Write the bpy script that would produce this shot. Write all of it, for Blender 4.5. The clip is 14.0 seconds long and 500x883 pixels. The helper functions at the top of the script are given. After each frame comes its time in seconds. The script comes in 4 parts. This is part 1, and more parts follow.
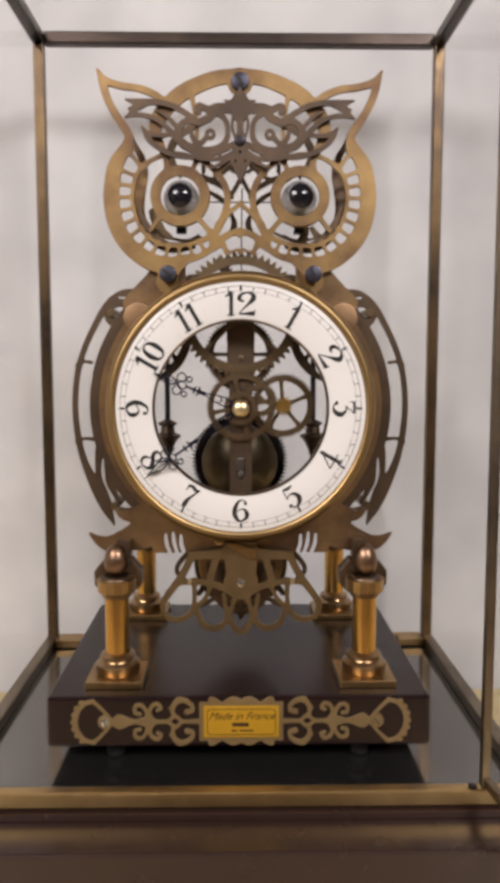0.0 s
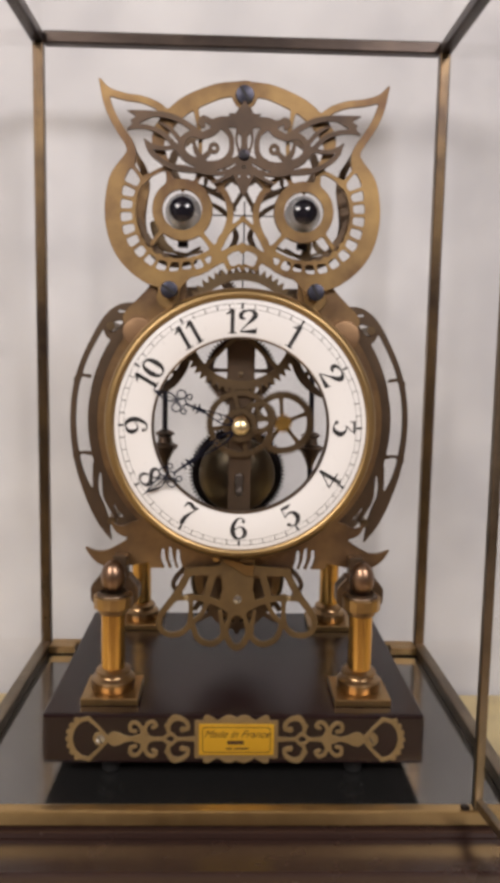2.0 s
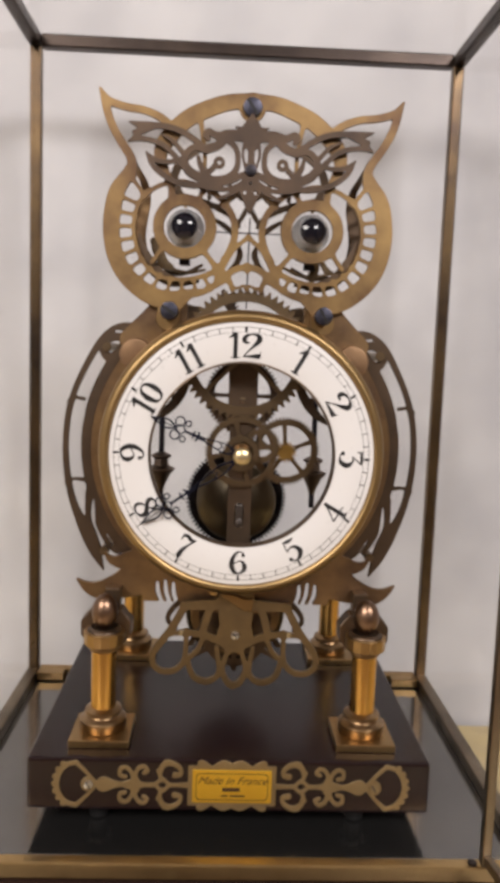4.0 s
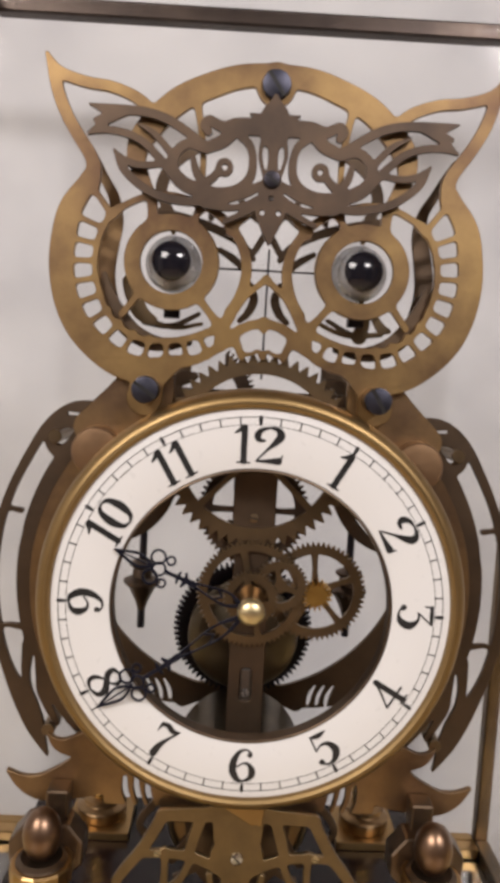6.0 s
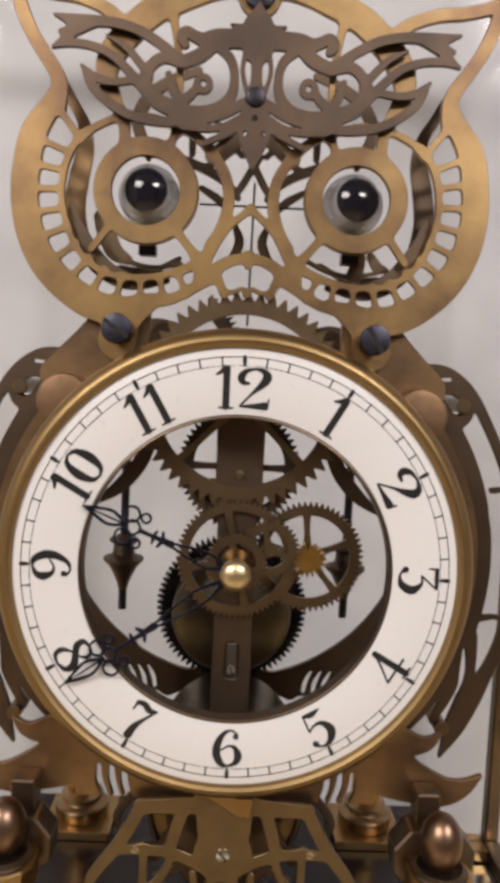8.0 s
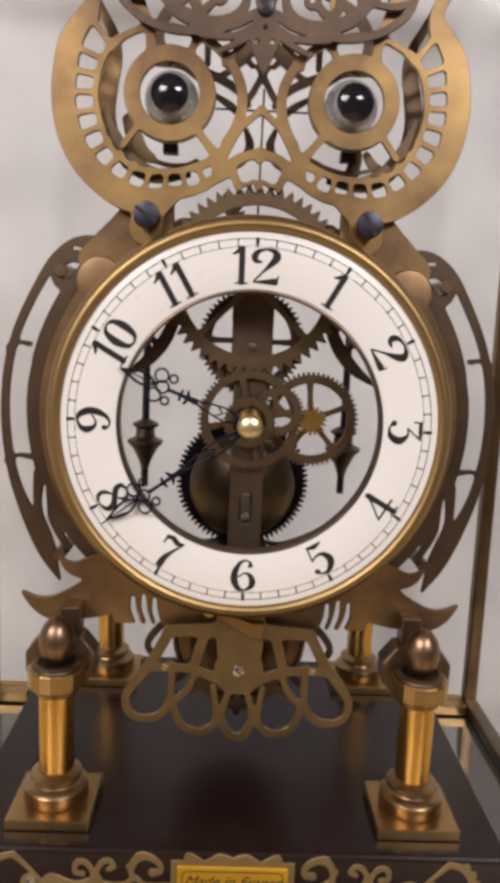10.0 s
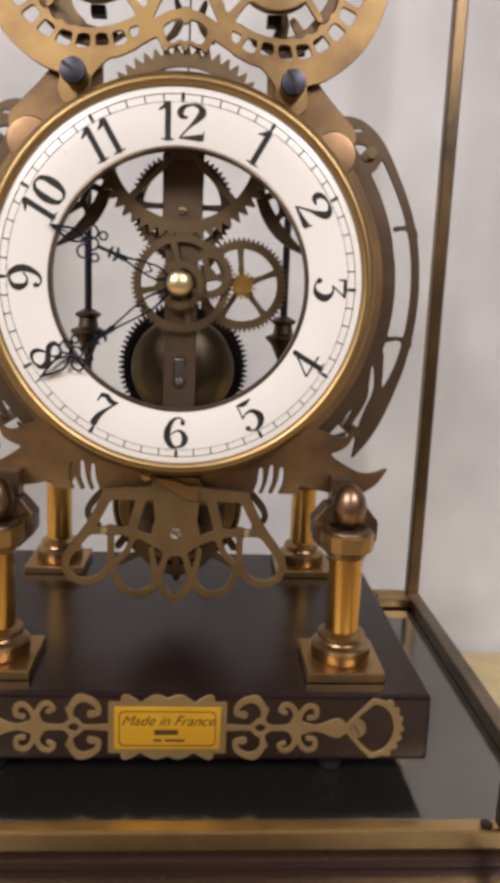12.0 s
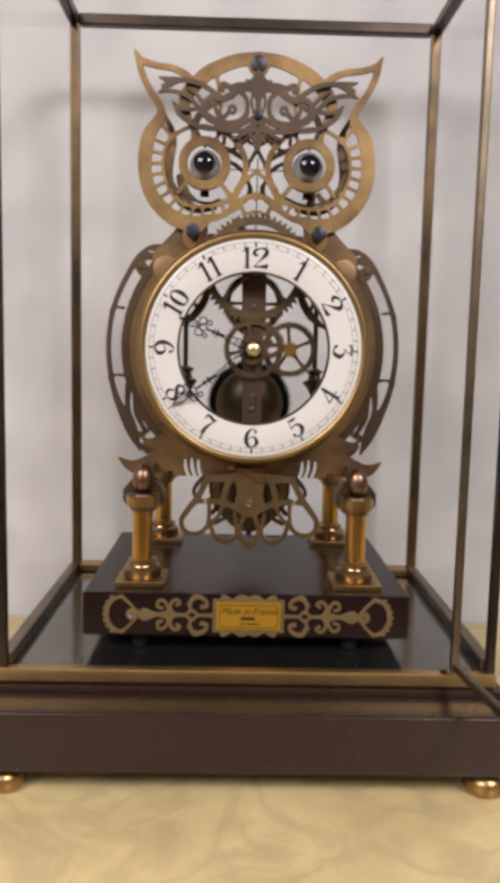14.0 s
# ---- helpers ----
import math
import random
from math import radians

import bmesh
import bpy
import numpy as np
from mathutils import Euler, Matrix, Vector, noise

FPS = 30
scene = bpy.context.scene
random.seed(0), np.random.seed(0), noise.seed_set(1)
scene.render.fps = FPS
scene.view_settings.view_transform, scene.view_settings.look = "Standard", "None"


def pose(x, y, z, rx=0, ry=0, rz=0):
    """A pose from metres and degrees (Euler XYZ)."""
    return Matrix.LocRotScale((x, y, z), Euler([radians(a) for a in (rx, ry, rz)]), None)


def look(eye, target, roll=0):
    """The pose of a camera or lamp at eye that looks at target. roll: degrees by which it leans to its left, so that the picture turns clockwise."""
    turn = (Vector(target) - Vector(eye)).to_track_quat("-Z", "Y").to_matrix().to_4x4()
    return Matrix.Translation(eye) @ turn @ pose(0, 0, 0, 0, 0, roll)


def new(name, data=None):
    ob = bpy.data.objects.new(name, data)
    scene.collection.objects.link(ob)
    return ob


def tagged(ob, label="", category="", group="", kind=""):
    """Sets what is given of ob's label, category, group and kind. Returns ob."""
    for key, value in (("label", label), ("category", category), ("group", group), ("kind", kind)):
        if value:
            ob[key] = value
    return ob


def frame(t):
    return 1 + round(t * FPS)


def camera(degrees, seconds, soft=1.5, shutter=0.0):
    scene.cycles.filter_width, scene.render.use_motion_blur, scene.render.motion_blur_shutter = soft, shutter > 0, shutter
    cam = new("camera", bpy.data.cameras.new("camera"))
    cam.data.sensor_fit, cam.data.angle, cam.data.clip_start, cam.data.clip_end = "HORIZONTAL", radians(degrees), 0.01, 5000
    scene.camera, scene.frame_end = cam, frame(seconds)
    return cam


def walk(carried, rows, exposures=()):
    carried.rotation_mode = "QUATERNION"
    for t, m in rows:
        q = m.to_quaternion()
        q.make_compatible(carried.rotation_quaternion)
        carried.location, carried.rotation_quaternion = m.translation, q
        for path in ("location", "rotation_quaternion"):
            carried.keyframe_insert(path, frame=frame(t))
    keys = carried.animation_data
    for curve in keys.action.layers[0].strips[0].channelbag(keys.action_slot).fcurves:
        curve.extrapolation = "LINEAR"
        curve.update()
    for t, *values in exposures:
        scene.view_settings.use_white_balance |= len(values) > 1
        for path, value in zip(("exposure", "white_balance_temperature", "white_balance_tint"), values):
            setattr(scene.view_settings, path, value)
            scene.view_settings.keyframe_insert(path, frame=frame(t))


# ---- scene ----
cam = camera(36.9, 14.0, soft=5.2)
PATH = [
    (0, (-0.0017, -0.4623, 0.3147), (0.0054, -0.0144, 0.2724), 0.02),
    (0.5, (0.0007, -0.4661, 0.3149), (0.0096, -0.0185, 0.2687), 0.22),
    (1, (-0.0061, -0.4614, 0.3162), (0.0047, -0.0145, 0.2653), 0.60),
    (1.5, (-0.0074, -0.4596, 0.3217), (0.0048, -0.0129, 0.2685), 0.96),
    (2, (-0.0073, -0.4578, 0.3359), (0.0056, -0.0110, 0.2837), 1.01),
    (2.5, (-0.0076, -0.4399, 0.3401), (0.0044, 0.0071, 0.2893), 1.09),
    (3, (-0.0115, -0.4383, 0.3452), (0.0011, 0.0087, 0.2946), 1.37),
    (5.3, (-0.0120, -0.3745, 0.3562), (0.0057, 0.0719, 0.3026), 2.90),
    (5.5, (-0.0078, -0.3471, 0.3699), (0.0075, 0.0991, 0.3136), 2.94),
    (6, (-0.0091, -0.2810, 0.3864), (-0.0006, 0.1664, 0.3388), 2.98),
    (6.5, (-0.0048, -0.2410, 0.4007), (0.0009, 0.2072, 0.3610), 2.71),
    (7, (-0.0068, -0.2438, 0.4008), (-0.0020, 0.2049, 0.3660), 2.34),
    (7.5, (-0.0016, -0.2401, 0.3762), (0.0047, 0.2084, 0.3391), 2.29),
    (8, (-0.0015, -0.2552, 0.3600), (0.0063, 0.1929, 0.3201), 2.62),
    (8.2, (-0.0051, -0.2614, 0.3540), (0.0045, 0.1866, 0.3127), 2.79),
    (10.3, (-0.0072, -0.3096, 0.3316), (0.0047, 0.1346, 0.2609), 2.33),
    (10.5, (-0.0012, -0.3133, 0.3308), (0.0138, 0.1309, 0.2605), 2.24),
    (11, (0.0100, -0.3201, 0.3236), (0.0316, 0.1235, 0.2513), 2.05),
    (11.5, (0.0147, -0.3210, 0.3045), (0.0396, 0.1216, 0.2272), 1.98),
    (12, (0.0124, -0.3225, 0.2866), (0.0396, 0.1186, 0.2020), 2.25),
    (12.5, (0.0030, -0.3428, 0.2765), (0.0279, 0.0971, 0.1855), 2.35),
    (13, (-0.0086, -0.3827, 0.2725), (0.0117, 0.0574, 0.1809), 2.36),
    (13.5, (-0.0203, -0.4534, 0.2798), (-0.0048, -0.0100, 0.2044), 2.08),
    (14, (-0.0118, -0.5388, 0.2879), (-0.0029, -0.0919, 0.2359), 1.30),
]
STOPS = [(0, -0.2), (3, -0.17), (5.5, -0.25), (6.5, -0.33), (8, -0.36), (10.5, -0.2), (11.5, -0.18), (12.5, -0.09), (13, -0.12), (14, -0.27)]
walk(cam, [(t, look(eye, target, roll)) for t, eye, target, roll in PATH], STOPS)

# ---- light ----
world = bpy.data.worlds.new("room_air")
world.use_nodes = True
world.node_tree.nodes["Background"].inputs[0].default_value = (0.9, 0.93, 1.0, 1)
world.node_tree.nodes["Background"].inputs[1].default_value = 0.05
scene.world = world
scene.view_settings.exposure = 0.0


def area_lamp(name, eye, target, wide, high, watts, colour):
    data = bpy.data.lights.new(name, "AREA")
    data.shape, data.size, data.size_y, data.energy, data.color = "RECTANGLE", wide, high, watts, colour
    data.spread = radians(115)
    ob = new(name, data)
    ob.matrix_world = look(eye, target)
    return ob


area_lamp("ceiling_lamp", (-1.40, -2.00, 1.72), (0, -0.50, -0.70), 1.20, 1.10, 47, (1.0, 0.925, 0.88))
area_lamp("ceiling_lamp", (1.15, -2.00, 1.72), (0, -0.50, -0.70), 0.80, 0.50, 31, (1.0, 0.94, 0.93))


# ---- materials ----
def material(name, colour, rough=0.5, metal=0.0, dark=None, scale=60.0, mix=0.5, bump=0.0, bump_scale=300.0, coat=0.0, rough_var=0.1, stretch=(1, 1, 1), specular=0.5, centre=0.5):
    """A surface with stains at one scale and grain at another."""
    m = bpy.data.materials.new(name)
    m.use_nodes = True
    nt = m.node_tree
    bsdf = nt.nodes["Principled BSDF"]
    bsdf.inputs["Metallic"].default_value = metal
    bsdf.inputs["Coat Weight"].default_value = coat
    bsdf.inputs["Coat Roughness"].default_value = 0.08
    bsdf.inputs["Specular IOR Level"].default_value = specular
    coord = nt.nodes.new("ShaderNodeTexCoord")
    mapping = nt.nodes.new("ShaderNodeMapping")
    mapping.inputs["Scale"].default_value = stretch
    nt.links.new(coord.outputs["Object"], mapping.inputs["Vector"])
    big = nt.nodes.new("ShaderNodeTexNoise")
    big.inputs["Scale"].default_value, big.inputs["Detail"].default_value, big.inputs["Roughness"].default_value = scale, 6, 0.6
    fine = nt.nodes.new("ShaderNodeTexNoise")
    fine.inputs["Scale"].default_value, fine.inputs["Detail"].default_value = bump_scale, 4
    for n in (big, fine):
        nt.links.new(mapping.outputs["Vector"], n.inputs["Vector"])
    ramp = nt.nodes.new("ShaderNodeValToRGB")
    dark = dark or tuple(c * 0.6 for c in colour)
    ramp.color_ramp.elements[0].position, ramp.color_ramp.elements[0].color = centre - mix / 2, (*dark, 1)
    ramp.color_ramp.elements[1].position, ramp.color_ramp.elements[1].color = centre + mix / 2, (*colour, 1)
    nt.links.new(big.outputs["Fac"], ramp.inputs["Fac"])
    nt.links.new(ramp.outputs["Color"], bsdf.inputs["Base Color"])
    spread = nt.nodes.new("ShaderNodeMapRange")
    spread.inputs["To Min"].default_value, spread.inputs["To Max"].default_value = max(rough - rough_var, 0.02), rough + rough_var
    nt.links.new(fine.outputs["Fac"], spread.inputs["Value"])
    nt.links.new(spread.outputs["Result"], bsdf.inputs["Roughness"])
    if bump:
        b = nt.nodes.new("ShaderNodeBump")
        b.inputs["Strength"].default_value, b.inputs["Distance"].default_value = bump, 0.0004
        nt.links.new(fine.outputs["Fac"], b.inputs["Height"])
        nt.links.new(b.outputs["Normal"], bsdf.inputs["Normal"])
    return m


AGED_BRASS = material("aged_brass", (0.40, 0.266, 0.118), 0.41, 1.0, (0.145, 0.088, 0.058), 17, 0.26, 0.12, 500)
BODY_BRASS = material("brown_brass", (0.36, 0.233, 0.112), 0.42, 1.0, (0.16, 0.103, 0.068), 22, 0.30, 0.12, 500)
BROW_BRONZE = material("dark_bronze", (0.16, 0.11, 0.076), 0.46, 1.0, (0.062, 0.049, 0.043), 28, 0.45, 0.12, 500)
WING_BRONZE = material("wing_bronze", (0.17, 0.118, 0.078), 0.45, 1.0, (0.085, 0.063, 0.048), 35, 0.6, 0.12, 500)
TAIL_BRASS = material("tail_brass", (0.29, 0.205, 0.105), 0.42, 1.0, (0.17, 0.125, 0.075), 60, 0.6, 0.12, 500)
EYE_BRASS = material("eye_ring_brass", (0.44, 0.29, 0.115), 0.38, 1.0, (0.27, 0.18, 0.08), 70, 0.6, 0.1, 500)
BEZEL_BRASS = material("bezel_brass", (0.35, 0.232, 0.10), 0.44, 1.0, (0.24, 0.165, 0.08), 30, 0.7, 0.1, 700)
SHAFT_BRASS = material("polished_brass", (0.66, 0.39, 0.11), 0.25, 1.0, (0.50, 0.28, 0.08), 50, 0.6, 0.0, 150, rough_var=0.04, stretch=(1, 1, 0.3))
COPPER = material("brown_copper", (0.35, 0.235, 0.125), 0.30, 1.0, (0.26, 0.165, 0.085), 25, 0.7, 0.0, 150, rough_var=0.04)
SADDLE_BRONZE = material("saddle_bronze", (0.20, 0.138, 0.09), 0.42, 1.0, (0.11, 0.08, 0.057), 50, 0.5, 0.12, 500)
BOSS_BRASS = material("boss_brass", (0.36, 0.225, 0.125), 0.42, 1.0, (0.24, 0.15, 0.09), 60, 0.6, 0.1, 500)
BALL_COPPER = material("dark_ball_copper", (0.26, 0.165, 0.105), 0.36, 1.0, (0.16, 0.10, 0.07), 60, 0.7, 0.05, 300, rough_var=0.05)
BARREL_BRASS = material("barrel_brass", (0.155, 0.125, 0.084), 0.38, 1.0, (0.085, 0.07, 0.052), 40, 0.6, 0.06, 400)
GEAR_BRASS = material("gear_brass", (0.25, 0.18, 0.105), 0.38, 1.0, (0.15, 0.11, 0.07), 50, 0.6, 0.08, 600)
PINION_BRASS = material("pinion_brass", (0.62, 0.40, 0.12), 0.32, 1.0, (0.45, 0.28, 0.08), 60, 0.6)
HUB_BRASS = material("hub_brass", (0.66, 0.54, 0.32), 0.36, 1.0, (0.70, 0.58, 0.34), 60, 0.6)
GUN_METAL = material("gun_metal", (0.055, 0.05, 0.06), 0.38, 0.9, (0.03, 0.028, 0.035), 60, 0.6)
BLUE_STEEL = material("blued_steel", (0.045, 0.05, 0.085), 0.30, 0.9, (0.02, 0.022, 0.04), 90, 0.6, 0.05)
SCREW_STEEL = material("screw_steel", (0.08, 0.08, 0.105), 0.42, 1.0, (0.035, 0.036, 0.05), 120, 0.6)
SLIDE_STEEL = material("slide_steel", (0.22, 0.20, 0.185), 0.34, 1.0, (0.15, 0.135, 0.12), 200, 0.6)
SILVER = material("silver_steel", (0.62, 0.61, 0.60), 0.28, 1.0, (0.45, 0.44, 0.43), 90, 0.6)
ENAMEL = material("white_enamel", (0.67, 0.655, 0.645), 0.28, 0.0, (0.65, 0.635, 0.625), 12, 0.8, 0.0, 200, coat=0.15, rough_var=0.02)
BLACK_PAINT = material("black_enamel", (0.018, 0.017, 0.018), 0.35, 0.0, (0.012, 0.012, 0.012), 60, 0.6)
# Near-black for the clock's feet: the shade below its base, put into colour.
FOOT_SHADE = material("foot_shade_black", (0.012, 0.011, 0.011), 0.8, 0.0, (0.008, 0.008, 0.008), 60, 0.6, specular=0.15)
LACQUER = material("dark_mahogany_lacquer", (0.0130, 0.0044, 0.0046), 0.25, 0.0, (0.0055, 0.0030, 0.0030), 18, 0.8, 0.0, 250, specular=0.30, rough_var=0.05)
BLACK_BOARD = material("black_mirror_board", (0.25, 0.243, 0.235), 0.14, 0.96, (0.21, 0.205, 0.20), 12, 0.8, 0.0, 300, rough_var=0.05)
PLINTH_WOOD = material("dark_brown_lacquer", (0.030, 0.0155, 0.012), 0.26, 0.0, (0.020, 0.011, 0.009), 9, 0.8, 0.0, 60, specular=0.34, rough_var=0.05)
FRAME_METAL = material("dark_bronze_frame", (0.095, 0.072, 0.06), 0.36, 1.0, (0.04, 0.032, 0.03), 26, 0.5, 0.1, 300)
DOOR_METAL = material("door_frame_metal", (0.30, 0.24, 0.17), 0.36, 1.0, (0.12, 0.095, 0.07), 26, 0.5, 0.1, 300)
POST_BRASS = material("tarnished_post_brass", (0.25, 0.165, 0.08), 0.32, 1.0, (0.07, 0.05, 0.038), 14, 0.40, 0.1, 300, centre=0.57)
RAIL_BRASS = material("worn_rail_brass", (0.62, 0.43, 0.20), 0.36, 1.0, (0.40, 0.27, 0.12), 26, 0.6, 0.1, 300)
FRAME_BRASS = material("brass_frame", (0.46, 0.30, 0.135), 0.33, 1.0, (0.25, 0.16, 0.07), 20, 0.7, 0.1, 300)
ORNAMENT = material("dull_brass_inlay", (0.36, 0.27, 0.15), 0.50, 1.0, (0.25, 0.185, 0.10), 70, 0.6, 0.12, 500)
PLATE_GOLD = material("gold_plate", (0.80, 0.55, 0.08), 0.34, 1.0, (0.70, 0.44, 0.05), 50, 0.6, 0.08, 600)
ENGRAVING = material("engraving_fill", (0.07, 0.032, 0.008), 0.5, 0.3)
IRIS = material("black_glass_eye", (0.010, 0.009, 0.014), 0.11, 0.0, (0.006, 0.006, 0.009), 40, 0.6, coat=0.0, rough_var=0.03)
EYE_WHITE = material("silvered_eye", (0.62, 0.63, 0.65), 0.24, 0.5, (0.42, 0.43, 0.45), 60, 0.6)
# Cloudy patches in the white stand in for reflections hanging in the glass.
WALL_PAINT = material("clouded_wall_paint", (0.70, 0.69, 0.71), 0.8, 0.0, (0.50, 0.495, 0.525), 5.5, 0.28, 0.2, 120)
STONE = material("cream_marble", (0.72, 0.58, 0.30), 0.34, 0.0, (0.55, 0.43, 0.215), 18, 0.34, 0.05, 60, coat=0.1)


def veins(m, colour, scale, width):
    """Thin wandering veins over a stone."""
    nt = m.node_tree
    bsdf = nt.nodes["Principled BSDF"]
    under = bsdf.inputs["Base Color"].links[0].from_socket
    coord, noise = nt.nodes.new("ShaderNodeTexCoord"), nt.nodes.new("ShaderNodeTexNoise")
    noise.inputs["Scale"].default_value, noise.inputs["Detail"].default_value, noise.inputs["Distortion"].default_value = scale, 5, 0.8
    ramp, mixer = nt.nodes.new("ShaderNodeValToRGB"), nt.nodes.new("ShaderNodeMix")
    ramp.color_ramp.elements[0].position, ramp.color_ramp.elements[0].color = 0.5 - width, (0, 0, 0, 1)
    ramp.color_ramp.elements[1].position, ramp.color_ramp.elements[1].color = 0.5 + width, (0, 0, 0, 1)
    ramp.color_ramp.elements.new(0.5).color = (0.4, 0.4, 0.4, 1)
    mixer.data_type = "RGBA"
    mixer.inputs["B"].default_value = (*colour, 1)
    nt.links.new(coord.outputs["Object"], noise.inputs["Vector"])
    nt.links.new(noise.outputs["Fac"], ramp.inputs["Fac"])
    nt.links.new(ramp.outputs["Color"], mixer.inputs["Factor"])
    nt.links.new(under, mixer.inputs["A"])
    nt.links.new(mixer.outputs["Result"], bsdf.inputs["Base Color"])


veins(STONE, (0.40, 0.30, 0.18), 14.0, 0.07)
# Unseen walls: pale west, darkened east and south, shaping what the brass reflects.
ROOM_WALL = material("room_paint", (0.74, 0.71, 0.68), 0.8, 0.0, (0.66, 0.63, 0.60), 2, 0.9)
ROOM_SHADED = material("shaded_room_paint", (0.36, 0.31, 0.28), 0.8, 0.0, (0.28, 0.24, 0.22), 2, 0.9)
ROOM_FLOOR = material("room_floor_wood", (0.42, 0.30, 0.20), 0.5, 0.0, (0.30, 0.20, 0.13), 3, 0.8, stretch=(1, 6, 1))


def glass_material():
    m = bpy.data.materials.new("clear_glass")
    m.use_nodes = True
    nt = m.node_tree
    nt.nodes.clear()
    out, mixer = nt.nodes.new("ShaderNodeOutputMaterial"), nt.nodes.new("ShaderNodeMixShader")
    clear, gloss, facing = nt.nodes.new("ShaderNodeBsdfTransparent"), nt.nodes.new("ShaderNodeBsdfGlossy"), nt.nodes.new("ShaderNodeLayerWeight")
    clear.inputs[0].default_value = (0.985, 0.988, 0.982, 1)
    gloss.inputs["Roughness"].default_value = 0.10
    power, spread = nt.nodes.new("ShaderNodeMath"), nt.nodes.new("ShaderNodeMapRange")
    power.operation, power.inputs[1].default_value = "POWER", 5.0
    spread.inputs["To Min"].default_value, spread.inputs["To Max"].default_value = 0.015, 0.24
    nt.links.new(facing.outputs["Facing"], power.inputs[0])
    nt.links.new(power.outputs[0], spread.inputs["Value"])
    nt.links.new(spread.outputs["Result"], mixer.inputs[0])
    nt.links.new(clear.outputs[0], mixer.inputs[1])
    nt.links.new(gloss.outputs[0], mixer.inputs[2])
    nt.links.new(mixer.outputs[0], out.inputs[0])
    return m


GLASS = glass_material()


# ---- building tools (millimetres inside a thing, metres in the world) ----
MM = 0.001


def empty(name, x, y, z, label, category, group="", kind=""):
    ob = new(name)
    ob.empty_display_size = 0.02
    ob.matrix_world = pose(x, y, z)
    return tagged(ob, label, category, group, kind)


def link(name, mesh, mat, parent=None, label="", m=None):
    if mat and not mesh.materials:
        mesh.materials.append(mat)
    ob = new(name, mesh)
    if parent is not None:
        ob.parent = parent
    if m is not None:
        ob.matrix_basis = m
    if mat == GLASS:
        ob.visible_shadow = False
    return tagged(ob, label)


def part(name, bm, mat, parent, label="", smooth=False, m=None):
    mesh = bpy.data.meshes.new(name)
    bm.normal_update()
    bm.to_mesh(mesh)
    bm.free()
    if smooth:
        for p in mesh.polygons:
            p.use_smooth = True
        mesh.set_sharp_from_angle(angle=radians(35))
    return link(name, mesh, mat, parent, label, m)


def box(x0, x1, y0, y1, z0, z1, bevel=0.0, segments=2):
    """A box in metres with rounded edges."""
    bm = bmesh.new()
    bmesh.ops.create_cube(bm, size=1)
    bmesh.ops.scale(bm, vec=(x1 - x0, y1 - y0, z1 - z0), verts=bm.verts)
    bmesh.ops.translate(bm, vec=((x0 + x1) / 2, (y0 + y1) / 2, (z0 + z1) / 2), verts=bm.verts)
    if bevel:
        bmesh.ops.bevel(bm, geom=bm.edges[:], offset=bevel, segments=segments, affect="EDGES", profile=0.6)
    return bm


def lathe(profile, steps=48):
    """A body turned round z from (radius, height) pairs in metres."""
    bm = bmesh.new()
    rings = []
    for r, z in profile:
        if r < 1e-6:
            rings.append([bm.verts.new((0, 0, z))])
        else:
            rings.append([bm.verts.new((r * math.cos(2 * math.pi * k / steps), r * math.sin(2 * math.pi * k / steps), z)) for k in range(steps)])
    for a, b in zip(rings, rings[1:]):
        for k in range(steps):
            n = (k + 1) % steps
            if len(a) == 1 and len(b) == 1:
                continue
            if len(a) == 1:
                bm.faces.new((a[0], b[n], b[k]))
            elif len(b) == 1:
                bm.faces.new((a[k], a[n], b[0]))
            else:
                bm.faces.new((a[k], a[n], b[n], b[k]))
    for ring, flip in ((rings[0], True), (rings[-1], False)):
        if len(ring) > 1:
            bm.faces.new(ring[::-1] if flip else ring)
    bmesh.ops.recalc_face_normals(bm, faces=bm.faces[:])
    return bm


FACE_FRONT = Euler((radians(90), 0, 0)).to_matrix().to_4x4()  # turns z towards the viewer (-y)


def front_lathe(profile, x, y, z, steps=48):
    """A turned body whose axis points to the viewer, its height growing towards the viewer."""
    bm = lathe(profile, steps)
    bmesh.ops.transform(bm, matrix=Matrix.Translation((x, y, z)) @ FACE_FRONT, verts=bm.verts)
    return bm


def rod(a, b, r, steps=12):
    a, b = Vector(a), Vector(b)
    bm = lathe([(r * 0.9, 0), (r, r * 0.1), (r, (b - a).length - r * 0.1), (r * 0.9, (b - a).length)], steps)
    bmesh.ops.transform(bm, matrix=Matrix.Translation(a) @ (b - a).to_track_quat("Z", "Y").to_matrix().to_4x4(), verts=bm.verts)
    return bm



def curve_through(points, radii, n=7):
    """Catmull-Rom samples of a line with a half-width at each control point."""
    pts = np.array([(*p, r) for p, r in zip(points, radii)], float)
    pts = np.vstack([2 * pts[0] - pts[1], pts, 2 * pts[-1] - pts[-2]])
    out = []
    for i in range(1, len(pts) - 2):
        p0, p1, p2, p3 = pts[i - 1 : i + 3]
        for t in np.linspace(0, 1, n, endpoint=False):
            out.append(0.5 * (2 * p1 + (p2 - p0) * t + (2 * p0 - 5 * p1 + 4 * p2 - p3) * t * t + (3 * p1 - p0 - 3 * p2 + p3) * t**3))
    out.append(pts[-2])
    out = np.array(out)
    out[:, 2] = out[:, 2].clip(0.12)
    return out


